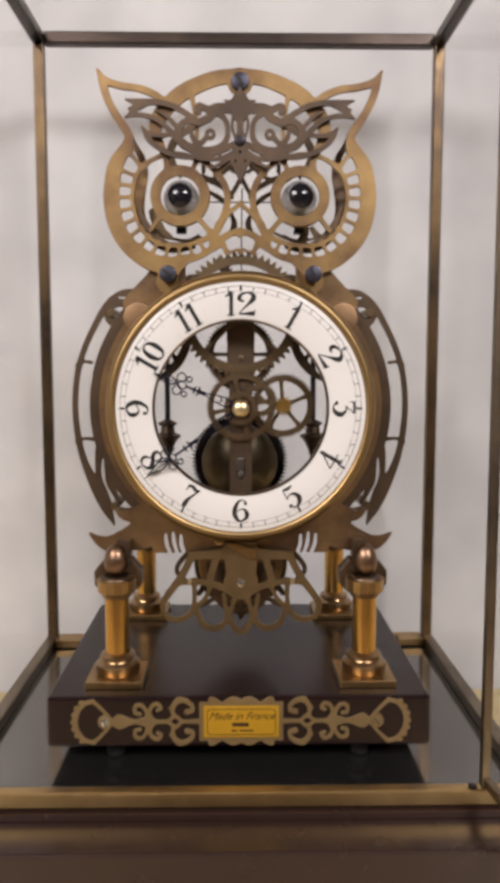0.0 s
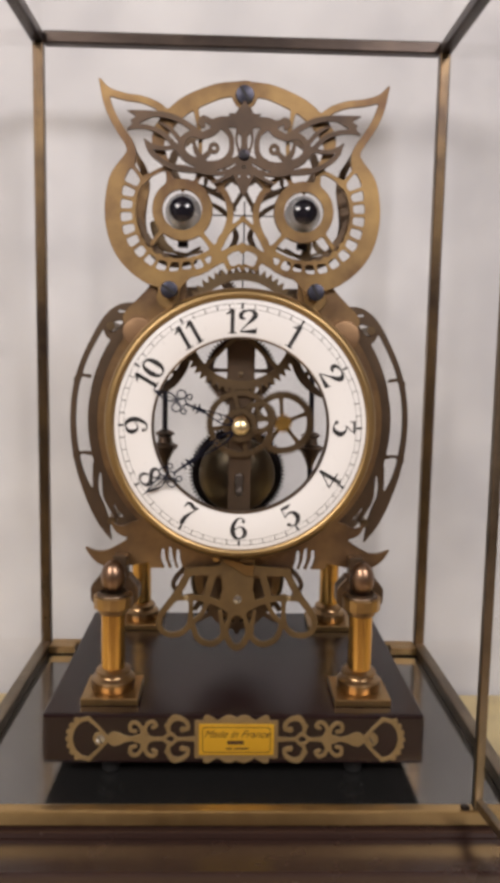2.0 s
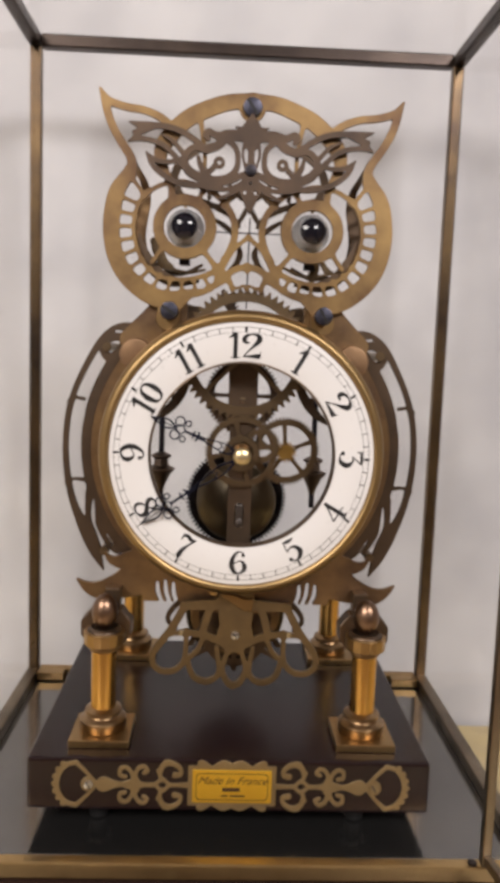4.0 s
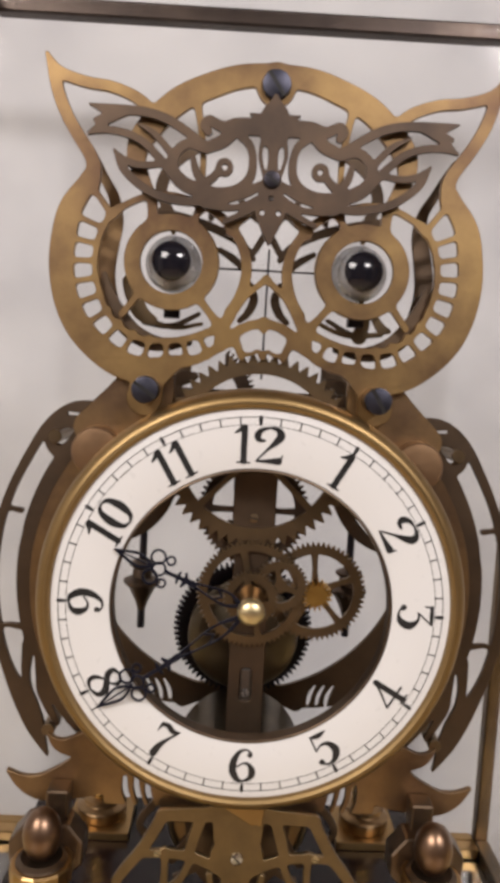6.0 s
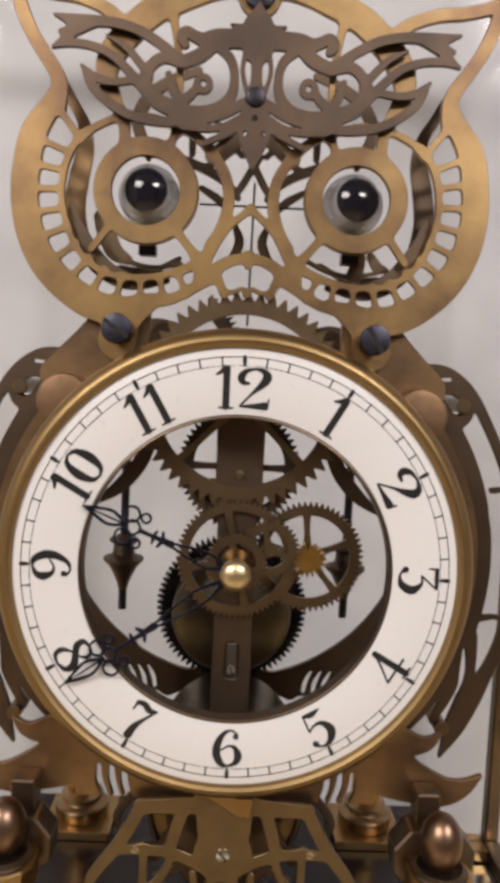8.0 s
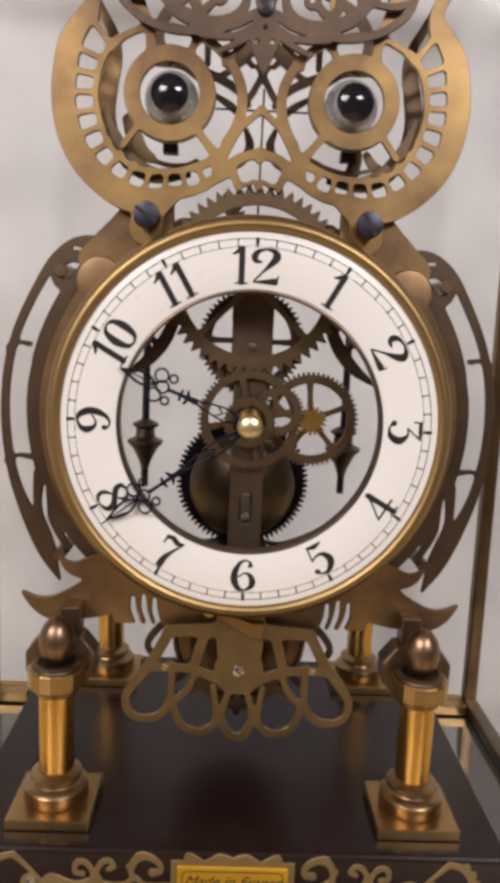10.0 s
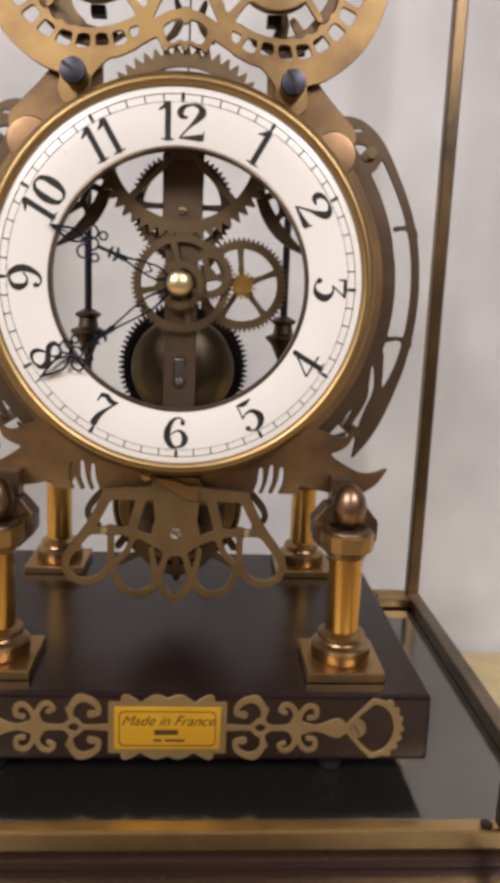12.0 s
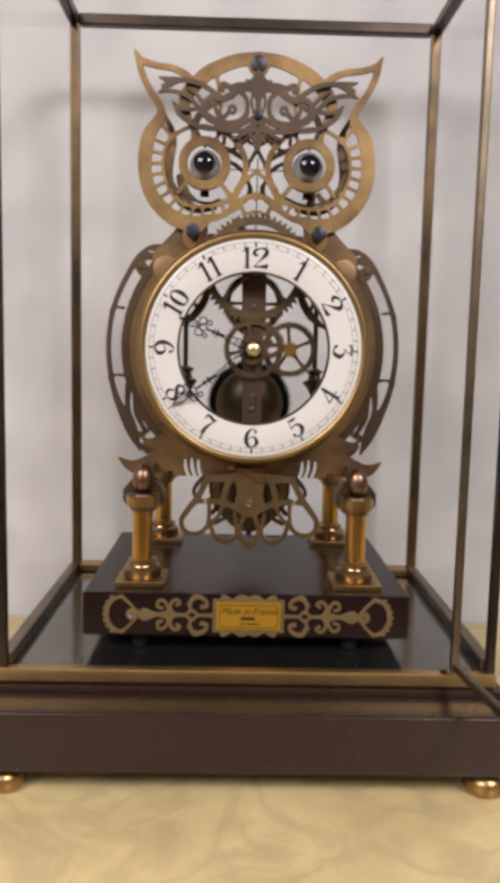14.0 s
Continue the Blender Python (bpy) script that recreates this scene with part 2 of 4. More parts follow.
def prism(points, x, y0, y1):
    """An upright plate with straight sides; millimetres, its outline in x and z."""
    bm = bmesh.new()
    front = [bm.verts.new(((x + u) * MM, y0 * MM, z * MM)) for u, z in points]
    back = [bm.verts.new(((x + u) * MM, y1 * MM, z * MM)) for u, z in points]
    bm.faces.new(front)
    bm.faces.new(back[::-1])
    for k in range(len(points)):
        n = (k + 1) % len(points)
        bm.faces.new((front[k], back[k], back[n], front[n]))
    bmesh.ops.recalc_face_normals(bm, faces=bm.faces[:])
    bmesh.ops.bevel(bm, geom=bm.edges[:], offset=0.0006, segments=1, affect="EDGES")
    return bm


class Fretwork:
    """A sheet sawn to a drawing: strokes, discs and holes, in millimetres, seen from the front."""

    def __init__(self, x0, x1, z0, z1, cell=0.5, mirror=True, fillet=0.01):
        self.fillet = fillet
        self.cell, self.mirror, self.x0, self.z0 = cell, mirror, x0, z0
        self.xs, self.zs = np.arange(x0, x1 + cell, cell), np.arange(z0, z1 + cell, cell)
        self.f = np.full((len(self.zs), len(self.xs)), 4.0)

    def _apply(self, dist, box_, cut):
        x0, x1, z0, z1 = box_
        i0, i1 = np.searchsorted(self.xs, (x0 - 3, x1 + 3))
        j0, j1 = np.searchsorted(self.zs, (z0 - 3, z1 + 3))
        if i0 >= i1 or j0 >= j1:
            return
        d = dist(*np.meshgrid(self.xs[i0:i1], self.zs[j0:j1]))
        old = self.f[j0:j1, i0:i1]
        if cut:
            self.f[j0:j1, i0:i1] = np.maximum(old, -d)
        else:
            near = (self.fillet - np.abs(old - d)).clip(0) / self.fillet
            self.f[j0:j1, i0:i1] = np.minimum(old, d) - near * near * self.fillet / 4

    def _both(self, dist, box_, cut):
        self._apply(dist, box_, cut)
        if self.mirror:
            self._apply(lambda x, z: dist(-x, z), (-box_[1], -box_[0], box_[2], box_[3]), cut)

    def stroke(self, points, radii, cut=False, n=7):
        radii = [radii] * len(points) if isinstance(radii, (int, float)) else radii
        c = curve_through(points, radii, n)

        def dist(x, z):
            best = np.full(x.shape, 9.0)
            for (ax, az, ar), (bx, bz, br) in zip(c, c[1:]):
                dx, dz = bx - ax, bz - az
                t = (((x - ax) * dx + (z - az) * dz) / (dx * dx + dz * dz + 1e-9)).clip(0, 1)
                best = np.minimum(best, np.hypot(x - ax - t * dx, z - az - t * dz) - (ar + t * (br - ar)))
            return best

        r = c[:, 2].max()
        self._both(dist, (c[:, 0].min() - r, c[:, 0].max() + r, c[:, 1].min() - r, c[:, 1].max() + r), cut)
        return self

    def disc(self, x, z, r, cut=False):
        self._both(lambda X, Z: np.hypot(X - x, Z - z) - r, (x - r, x + r, z - r, z + r), cut)
        return self

    def ring(self, x, z, r, w):
        self._both(lambda X, Z: np.abs(np.hypot(X - x, Z - z) - r) - w, (x - r - w, x + r + w, z - r - w, z + r + w), False)
        return self

    def wheel(self, x, z, outer, root, teeth, sharp=0.5, turn=0.0):
        """A toothed disc."""

        def dist(X, Z):
            a = (np.arctan2(Z - z, X - x) / (2 * np.pi) * teeth + turn) % 1.0
            tooth = np.clip((0.5 - np.abs(a - 0.5)) / 0.5 * (1 + sharp) - sharp * 0.5, 0, 1)
            return (np.hypot(X - x, Z - z) - (root + (outer - root) * tooth)) * 0.7

        self._both(dist, (x - outer, x + outer, z - outer, z + outer), False)
        return self

    def plate(self, x0, x1, z0, z1, round_=0.5, cut=False):
        cx, cz, hx, hz = (x0 + x1) / 2, (z0 + z1) / 2, (x1 - x0) / 2 - round_, (z1 - z0) / 2 - round_

        def dist(X, Z):
            qx, qz = np.abs(X - cx) - hx, np.abs(Z - cz) - hz
            return np.hypot(qx.clip(0), qz.clip(0)) + np.minimum(np.maximum(qx, qz), 0) - round_

        self._both(dist, (x0, x1, z0, z1), cut)
        return self

    def mesh(self, name, thick, chamfer=0.25):
        """The sheet as a solid: its front at y = 0, facing -y, its back at y = thick; metres."""
        f, h = self.f.copy(), self.cell
        f[0, :] = f[-1, :] = f[:, 0] = f[:, -1] = 4.0
        f[np.abs(f) < 1e-4] = 1e-4
        gz, gx = np.gradient(f, h)
        inside = f < 0
        nz, nx = f.shape
        flat, slope, index, polys, rims = [], [], {}, [], []

        def vert(kind, i, j):
            key = (kind, i, j)
            if key in index:
                return index[key]
            if kind == "g":
                p, g = (self.xs[i], self.zs[j]), None
            else:
                i2, j2 = (i + 1, j) if kind == "h" else (i, j + 1)
                a, b = f[j, i], f[j2, i2]
                t = a / (a - b)
                p = (self.xs[i] + t * (i2 - i) * h, self.zs[j] + t * (j2 - j) * h)
                g = np.array((gx[j, i] * (1 - t) + gx[j2, i2] * t, gz[j, i] * (1 - t) + gz[j2, i2] * t))
                g /= np.linalg.norm(g) + 1e-9
            index[key] = len(flat)
            flat.append(p)
            slope.append(g)
            return index[key]

        total = inside[:-1, :-1].astype(int) + inside[:-1, 1:] + inside[1:, :-1] + inside[1:, 1:]
        for j in range(nz - 1):
            row = total[j]
            if not row.any():
                continue
            i = 0
            full = np.flatnonzero(row == 4)
            if len(full):
                for run in np.split(full, np.flatnonzero(np.diff(full) > 1) + 1):
                    a, b = int(run[0]), int(run[-1]) + 1
                    polys.append([vert("g", a, j), vert("g", b, j), vert("g", b, j + 1), vert("g", a, j + 1)])
            for i in np.flatnonzero((row > 0) & (row < 4)):
                i = int(i)
                corners = ((i, j), (i + 1, j), (i + 1, j + 1), (i, j + 1))
                edges = (("h", i, j), ("v", i + 1, j), ("h", i, j + 1), ("v", i, j))
                ins = [bool(inside[c[1], c[0]]) for c in corners]
                loop = []
                for k in range(4):
                    if ins[k]:
                        loop.append((vert("g", *corners[k]), False))
                    if ins[k] != ins[(k + 1) % 4]:
                        loop.append((vert(*edges[k]), True))
                if row[i] == 2 and ins[0] == ins[2]:
                    start = next(k for k in range(6) if not loop[k][1])
                    loop = loop[start:] + loop[:start]
                    groups = ([loop[5], loop[0], loop[1]], [loop[2], loop[3], loop[4]])
                else:
                    groups = (loop,)
                for group in groups:
                    polys.append([v for v, _ in group])
                    for (u, eu), (v, ev) in zip(group, group[1:] + group[:1]):
                        if eu and ev:
                            rims.append((u, v))
        n = len(flat)
        xz = np.array(flat)
        front = xz.copy()
        rim_ids = [k for k in range(n) if slope[k] is not None]
        c = min(chamfer, 0.45 * h)
        for k in rim_ids:
            front[k] -= slope[k] * c
        where = {k: 2 * n + r for r, k in enumerate(rim_ids)}
        verts = [(x * MM, 0, z * MM) for x, z in front] + [(x * MM, thick * MM, z * MM) for x, z in xz]
        verts += [(xz[k][0] * MM, c * MM, xz[k][1] * MM) for k in rim_ids]
        faces = [p for p in polys] + [[n + v for v in reversed(p)] for p in polys]
        for u, v in rims:
            faces.append([v, u, where[u], where[v]])
            faces.append([where[v], where[u], n + u, n + v])
        mesh = bpy.data.meshes.new(name)
        mesh.from_pydata(verts, [], faces)
        mesh.update()
        return mesh


def sheet(name, work, y, thick, mat, parent, label="", z=0.0, x=0.0, chamfer=0.25, m=None):
    return link(name, work.mesh(name, thick, chamfer), mat, parent, label, m or pose(x, y * MM, z * MM))


def screw(name, x, y, z, r, mat, parent, turn=30, label="slotted screw head"):
    """A domed screw with a sawn slot, facing the viewer."""
    bm = front_lathe([(r, 0), (r, 0.26 * r), (r * 0.94, 0.38 * r), (r * 0.6, 0.46 * r), (0, 0.48 * r)], 0, 0, 0, 28)
    ob = part(name, bm, mat, parent, label, True, pose(x, y, z))
    part("slot", box(-r * 0.95, r * 0.95, -0.50 * r, -0.36 * r, -0.14 * r, 0.14 * r), BLACK_PAINT, ob, "dark screw slot", False, pose(0, 0, 0, 0, turn, 0))
    return ob


# ---- the room ----
def slab(name, mat, x0, x1, y0, y1, z0, z1, label, category, bevel=0.0):
    return tagged(part(name, box(x0, x1, y0, y1, z0, z1, bevel), mat, None), label, category, kind="structure")


WALL_Y = 0.26
slab("wall_north", WALL_PAINT, -2.0, 2.0, WALL_Y, WALL_Y + 0.1, -0.8, 2.0, "white painted wall behind the glass case, cloudy reflections in its colour", "wall")
slab("wall_west", ROOM_WALL, -2.1, -2.0, -3.0, WALL_Y + 0.1, -0.8, 2.0, "unseen side wall, tone set for the brass reflections", "wall")
slab("wall_east", ROOM_SHADED, 2.0, 2.1, -3.0, WALL_Y + 0.1, -0.8, 2.0, "unseen side wall, tone set for the brass reflections", "wall")
slab("wall_south", ROOM_SHADED, -2.1, 2.1, -3.1, -3.0, -0.8, 2.0, "unseen far wall, darkened for the brass reflections", "wall")
slab("ceiling", WALL_PAINT, -2.1, 2.1, -3.1, WALL_Y + 0.1, 2.0, 2.1, "white ceiling", "ceiling")
slab("floor", ROOM_FLOOR, -2.1, 2.1, -3.1, WALL_Y + 0.1, -0.9, -0.8, "dark wooden floor", "floor")

table = empty("side_table", 0, 0, -0.8, "cream marble topped side table against the wall", "table")
part("tabletop", box(-0.9, 0.9, -0.30, WALL_Y - 0.003, 0.765, 0.80, 0.006), STONE, table, "cream yellow veined marble top")
for sx in (-0.82, 0.82):
    for sy in (-0.24, 0.20):
        part("leg", box(sx - 0.03, sx + 0.03, sy - 0.03, sy + 0.03, 0.0, 0.765, 0.006), PLINTH_WOOD, table)

# ---- the glass case ----
HX, FRONT, BACK, FLOOR_Z, TOP_Z = 0.164, -0.054, 0.180, 0.077, 0.584
case = empty("display_case", 0, 0, 0, "glass display case with bronze frame, open door and dark wooden plinth", "display case")
part("plinth", box(-0.1775, 0.1775, -0.090, 0.200, 0.0215, 0.0618, 0.0024, 4), PLINTH_WOOD, case, "dark brown lacquered wooden plinth")
for sx in (-0.160, 0.160):
    for sy in (-0.068, 0.182):
        part("foot", lathe([(0.010, 0.0), (0.0135, 0.003), (0.0145, 0.008), (0.0125, 0.013), (0.008, 0.016), (0.008, 0.0215)], 32), FRAME_BRASS, case, "turned brass bun foot", True, pose(sx, sy, 0))
part("plinth_step", box(-0.1700, 0.1700, FRONT - 0.007, BACK + 0.007, 0.0618, 0.066, 0.0008), PLINTH_WOOD, case, "dark stepped moulding on the plinth")
part("floor_board", box(-0.168, 0.168, FRONT + 0.004, BACK + 0.004, 0.066, FLOOR_Z - 0.001, 0.0006), BLACK_BOARD, case, "glossy black floor board")


def bar(name, a, b, w, h, mat, label=""):
    """A square frame bar between two corners, along x, y or z."""
    a, b = Vector(a), Vector(b)
    axis = max(range(3), key=lambda k: abs(b[k] - a[k]))
    half = [w / 2, w / 2, h / 2] if axis != 2 else [w / 2, h / 2, 0]
    half[axis] = 0
    lo = [min(a[k], b[k]) - half[k] for k in range(3)]
    hi = [max(a[k], b[k]) + half[k] for k in range(3)]
    return part(name, box(lo[0], hi[0], lo[1], hi[1], lo[2], hi[2], 0.0012), mat, case, label)


bar("front_rail", (-HX - 0.004, FRONT, 0.0720), (HX + 0.004, FRONT, 0.0720), 0.0075, 0.0095, RAIL_BRASS, "worn brass rail along the front of the floor")
for sx in (-1, 1):
    bar("floor_rail", (sx * HX, FRONT + 0.0045, 0.080), (sx * HX, BACK - 0.0045, 0.080), 0.009, 0.008, DOOR_METAL, "olive-brown bronze rail along the floor")
    bar("top_rail", (sx * HX, FRONT + 0.0045, TOP_Z), (sx * HX, BACK - 0.0045, TOP_Z), 0.009, 0.009, FRAME_METAL)
    for y in (FRONT, BACK):
        bar("post", (sx * HX, y, FLOOR_Z), (sx * HX, y, TOP_Z + 0.0045), 0.0085 if y == BACK else 0.0060, 0.0085 if y == BACK else 0.0060, POST_BRASS if y == BACK else FRAME_METAL, "tarnished bronze corner post")
bar("floor_rail", (-HX + 0.0047, BACK, 0.080), (HX - 0.0047, BACK, 0.080), 0.008, 0.007, FRAME_BRASS, "brass rail along the back of the floor")
bar("top_rail", (-HX + 0.0047, BACK, TOP_Z), (HX - 0.0047, BACK, TOP_Z), 0.010, 0.0095, FRAME_METAL)
bar("top_rail", (-HX + 0.0047, FRONT, TOP_Z), (HX - 0.0047, FRONT, TOP_Z), 0.009, 0.009, FRAME_METAL)
for sx in (-1, 1):
    part("side_pane", box(sx * HX - 0.001, sx * HX + 0.001, FRONT + 0.0046, BACK - 0.0046, 0.0842, TOP_Z - 0.0046), GLASS, case, "clear glass side pane")
part("back_pane", box(-HX + 0.0048, HX - 0.0048, BACK - 0.001, BACK + 0.001, 0.0838, TOP_Z - 0.005), GLASS, case, "clear glass back pane")
part("top_pane", box(-HX + 0.0048, HX - 0.0048, FRONT + 0.0048, BACK - 0.0052, TOP_Z - 0.001, TOP_Z + 0.001), GLASS, case, "clear glass top pane")
for sx in (-1, 1):
    part("corner_block", box(sx * (HX - 0.016) - 0.011, sx * (HX - 0.016) + 0.011, BACK - 0.014, BACK - 0.0045, FLOOR_Z, 0.0835, 0.0006), FRAME_BRASS, case, "small brass corner block")

door = part("door", box(0.1360, 0.1410, -0.0605, -0.0545, 0.0785, 0.578, 0.001), DOOR_METAL, case, "glass door standing open with a dark bronze frame")
DOOR_M = pose(0.1385, -0.0575, 0, 0, 0, -82)
part("door_rail", box(0.0, 0.305, -0.0022, 0.0022, 0.080, 0.0855, 0.0008), DOOR_METAL, door, "", False, DOOR_M @ pose(0.0032, 0, 0))
part("door_rail", box(0.0, 0.305, -0.003, 0.003, 0.570, 0.577, 0.0008), DOOR_METAL, door, "", False, DOOR_M @ pose(0.0032, 0, 0))
part("door_stile", box(0.3096, 0.3170, -0.004, 0.004, 0.0785, 0.578, 0.001), DOOR_METAL, door, "", False, DOOR_M)
part("door_pane", box(0.0032, 0.3090, -0.001, 0.001, 0.0856, 0.5699), GLASS, door, "clear glass door pane", False, DOOR_M)
part("hinge", lathe([(0.0022, 0.0), (0.0026, 0.0004), (0.0026, 0.0014), (0.0018, 0.0018)], 20), FRAME_METAL, door, "small dark pivot hinge", True, pose(0.1325, -0.0555, 0.077))

# ---- the clock: base and columns ----
clock = empty("skeleton_clock", 0, 0, FLOOR_Z, "brass owl-shaped skeleton clock with white dial on a dark wooden base", "clock")
clock_floor = -FLOOR_Z  # the parts below are drawn with heights above the table
HOLD = pose(0, 0, clock_floor)


def cpart(name, bm, mat, parent=None, label="", smooth=False):
    """A part of the clock drawn in world metres."""
    return part(name, bm, mat, parent or clock, label, smooth, HOLD if parent is None else None)


def csheet(name, work, y, thick, mat, parent=None, label="", chamfer=0.25):
    return link(name, work.mesh(name, thick, chamfer), mat, parent or clock, label, (HOLD if parent is None else Matrix.Identity(4)) @ pose(0, y * MM, 0))


BASE_FRONT = -0.0295
base = cpart("base", box(-0.1165, 0.1140, BASE_FRONT, 0.150, 0.0892, 0.1205, 0.0022, 3), LACQUER, None, "dark lacquered mahogany base block")
for sx in (-0.078, 0.074):
    for sy in (-0.013, 0.13):
        bm = lathe([(0.0050, FLOOR_Z), (0.0056, FLOOR_Z + 0.001), (0.0056, 0.0878)], 28)
        bmesh.ops.translate(bm, vec=(sx, sy, 0), verts=bm.verts)
        pad = cpart("foot", bm, FOOT_SHADE, base, "near-black foot, shade under the base in its colour", True)
        bm = lathe([(0.0072, 0.0878), (0.0078, 0.0880), (0.0078, 0.0888), (0.0070, 0.0892)], 28)
        bmesh.ops.translate(bm, vec=(sx, sy, 0), verts=bm.verts)
        cpart("ferrule", bm, SILVER, base, "silvered ferrule of the foot", True)


def column(x, y):
    """A turned brass column on a square plate, with a collar and a ball on top."""
    plate = cpart("column", box(x - 0.0175, x + 0.0175, y - 0.0185, y + 0.0165, 0.1205, 0.1252, 0.0007), FRAME_BRASS, None, "turned brass column on a square brass plate")

    def turned(name, profile, mat, label, steps=48, smooth=True):
        bm = lathe([(1.1 * r, z) for r, z in profile], steps)
        bmesh.ops.translate(bm, vec=(x, y, 0), verts=bm.verts)
        cpart(name, bm, mat, plate, label, smooth)

    turned("pedestal", [(0.0122, 0.1252), (0.0125, 0.1262), (0.0125, 0.1312), (0.0116, 0.1324), (0.0096, 0.1332), (0.0092, 0.1342), (0.0100, 0.1354), (0.0098, 0.1368), (0.0080, 0.1378), (0.0069, 0.1384)], COPPER, "stepped copper-brown pedestal")
    turned("shaft", [(0.0068, 0.1384), (0.0068, 0.1735)], SHAFT_BRASS, "polished golden brass shaft")
    turned("necking", [(0.0076, 0.1735), (0.0082, 0.1742), (0.0082, 0.1762), (0.0080, 0.1770)], COPPER, "")
    turned("capital", [(0.0084, 0.1768), (0.0106, 0.1772), (0.0110, 0.1776), (0.0112, 0.1846), (0.0106, 0.1853), (0.0086, 0.1853)], FRAME_BRASS, "many-sided brass collar", 16, False)
    turned("cup", [(0.0094, 0.1850), (0.0090, 0.1862), (0.0074, 0.1872), (0.0060, 0.1862)], WING_BRONZE, "dark bronze cup under the ball", 32)
    ball = [(0.0069 * math.sin(a), 0.1962 - 0.0108 * math.cos(a)) for a in np.linspace(0.52, math.pi, 20)]
    ball[-1] = (0.0, ball[-1][1])
    turned("ball", ball, BALL_COPPER, "polished copper-brown oval ball")
    return plate


for cx, cy in ((-0.078, -0.001), (0.078, -0.001), (-0.075, 0.125), (0.075, 0.125)):
    column(cx, cy)

# brass fretwork and name plate on the front of the base
orn = Fretwork(20, 104, 88, 122, 0.28, mirror=False, fillet=0.6)


def both_ways(points, radii):
    """A stroke and its mirror image about the middle height of the base."""
    radii = [0.82 * r for r in radii]
    orn.stroke(points, radii)
    orn.stroke([(x, 2 * 105.2 - z) for x, z in points], radii)


orn.stroke([(23, 105.2), (31, 105.2), (36, 105.2)], [1.8, 1.2, 1.2])
orn.stroke([(43.6, 105.2), (50, 105.2), (56.5, 105.2), (63, 105.2), (70, 105.2), (76.5, 105.2)], [1.3, 1.4, 3.0, 1.5, 2.6, 1.0])
orn.stroke([(69, 105.2), (72.8, 105.2)], [2.8, 4.6])
both_ways([(36, 105.6), (39.6, 108.6), (43.6, 105.6)], [1.1, 1.3, 1.2])
both_ways([(40, 108), (41.2, 112.5), (39, 117.2), (34.5, 118.4), (30, 115.6), (29.3, 112), (32.5, 111.2)], [1.3, 1.6, 2.0, 1.9, 1.6, 1.5, 2.1])
both_ways([(36.5, 119.2), (38.2, 118.8)], [1.6, 1.6])
both_ways([(41, 113), (42.2, 113.6)], [1.5, 1.3])
both_ways([(54, 107), (55, 111), (53.2, 115), (50, 116), (48, 113.6), (50.2, 112.4)], [2.2, 1.5, 1.5, 1.4, 1.2, 1.4])
both_ways([(56, 107.5), (57, 112), (60, 115.4), (63.4, 114.6), (63.6, 110.8), (60.8, 110)], [1.8, 1.4, 1.4, 1.5, 1.3, 1.5])
both_ways([(77, 105.2), (82, 111.6), (88.5, 118)], [1.5, 1.2, 1.5])
both_ways([(88.8, 118), (94, 116.4), (98, 111.6), (99.8, 105.2)], [1.5, 1.7, 1.9, 2.0])
orn.disc(81.5, 105.2, 4.4)
for k in range(-3, 4):
    orn.disc(84.5 + 16.2 * math.cos(0.27 * k), 105.2 + 16.2 * math.sin(0.27 * k), 1.7)
half = orn.mesh("fretwork", 0.8, 0.12)
for flip in (1, -1):
    mesh = half if flip == 1 else half.copy()
    if flip == -1:
        mesh.transform(Matrix.Diagonal((-1, 1, 1, 1)))
        mesh.flip_normals()
    inlay = link("fretwork", mesh, ORNAMENT, base, "scrolled dull brass fretwork", pose(0, BASE_FRONT - 0.0008, 0))
    screw("fretwork_screw", flip * 0.0815, -0.0002, 0.1052, 0.0026, SILVER if flip < 0 else ORNAMENT, inlay, 60)

name_work = Fretwork(-30, 30, 88, 123, 0.3)
name_work.plate(-25.2, 25.2, 93.2, 117.2, 0.8)
name_work.stroke([(0, 117), (5, 118.6), (10, 117)], [1.6, 1.8, 0.8]).stroke([(13, 117.2), (17.5, 118.8), (19, 118.2)], [0.8, 1.6, 1.0])
name_work.stroke([(0, 93.4), (5, 91.8), (10, 93.4)], [1.6, 1.6, 0.8]).stroke([(13, 93.2), (17.5, 91.6), (19, 92)], [0.8, 1.6, 1.0])
backing = link("name_plate", name_work.mesh("name_plate", 0.9, 0.12), ORNAMENT, base, "gold name plate on a scalloped brass backing", pose(0, BASE_FRONT - 0.0009, 0))
gold = Fretwork(-24, 24, 94, 117, 0.4).plate(-22.6, 22.6, 95.6, 115.0, 0.6)
gold_plate = link("gold_plate", gold.mesh("gold_plate", 0.8, 0.15), PLATE_GOLD, backing, "engraved shining gold plate", pose(0, -0.0008, 0))
line = Fretwork(-24, 24, 94, 117, 0.16)
line.plate(-20.6, 20.6, 97.2, 113.4, 2.4).plate(-20.2, 20.2, 97.6, 113.0, 2.2, cut=True)
link("border_line", line.mesh("border_line", 0.1, 0.02), ENGRAVING, backing, "thin dark engraved border", pose(0, -0.00092, 0))


def lettering(text, size, x, z, parent, mat, shear=0.45):
    data = bpy.data.curves.new("lettering", "FONT")
    data.body, data.size, data.shear, data.align_x, data.align_y, data.extrude = text, size, shear, "CENTER", "CENTER", 0.00005
    tmp = bpy.data.objects.new("lettering", data)
    mesh = bpy.data.meshes.new_from_object(tmp)
    bpy.data.objects.remove(tmp)
    return link("lettering", mesh, mat, parent, "engraved dark slanting lettering", pose(x, -0.00090, z, 90, 0, 0))


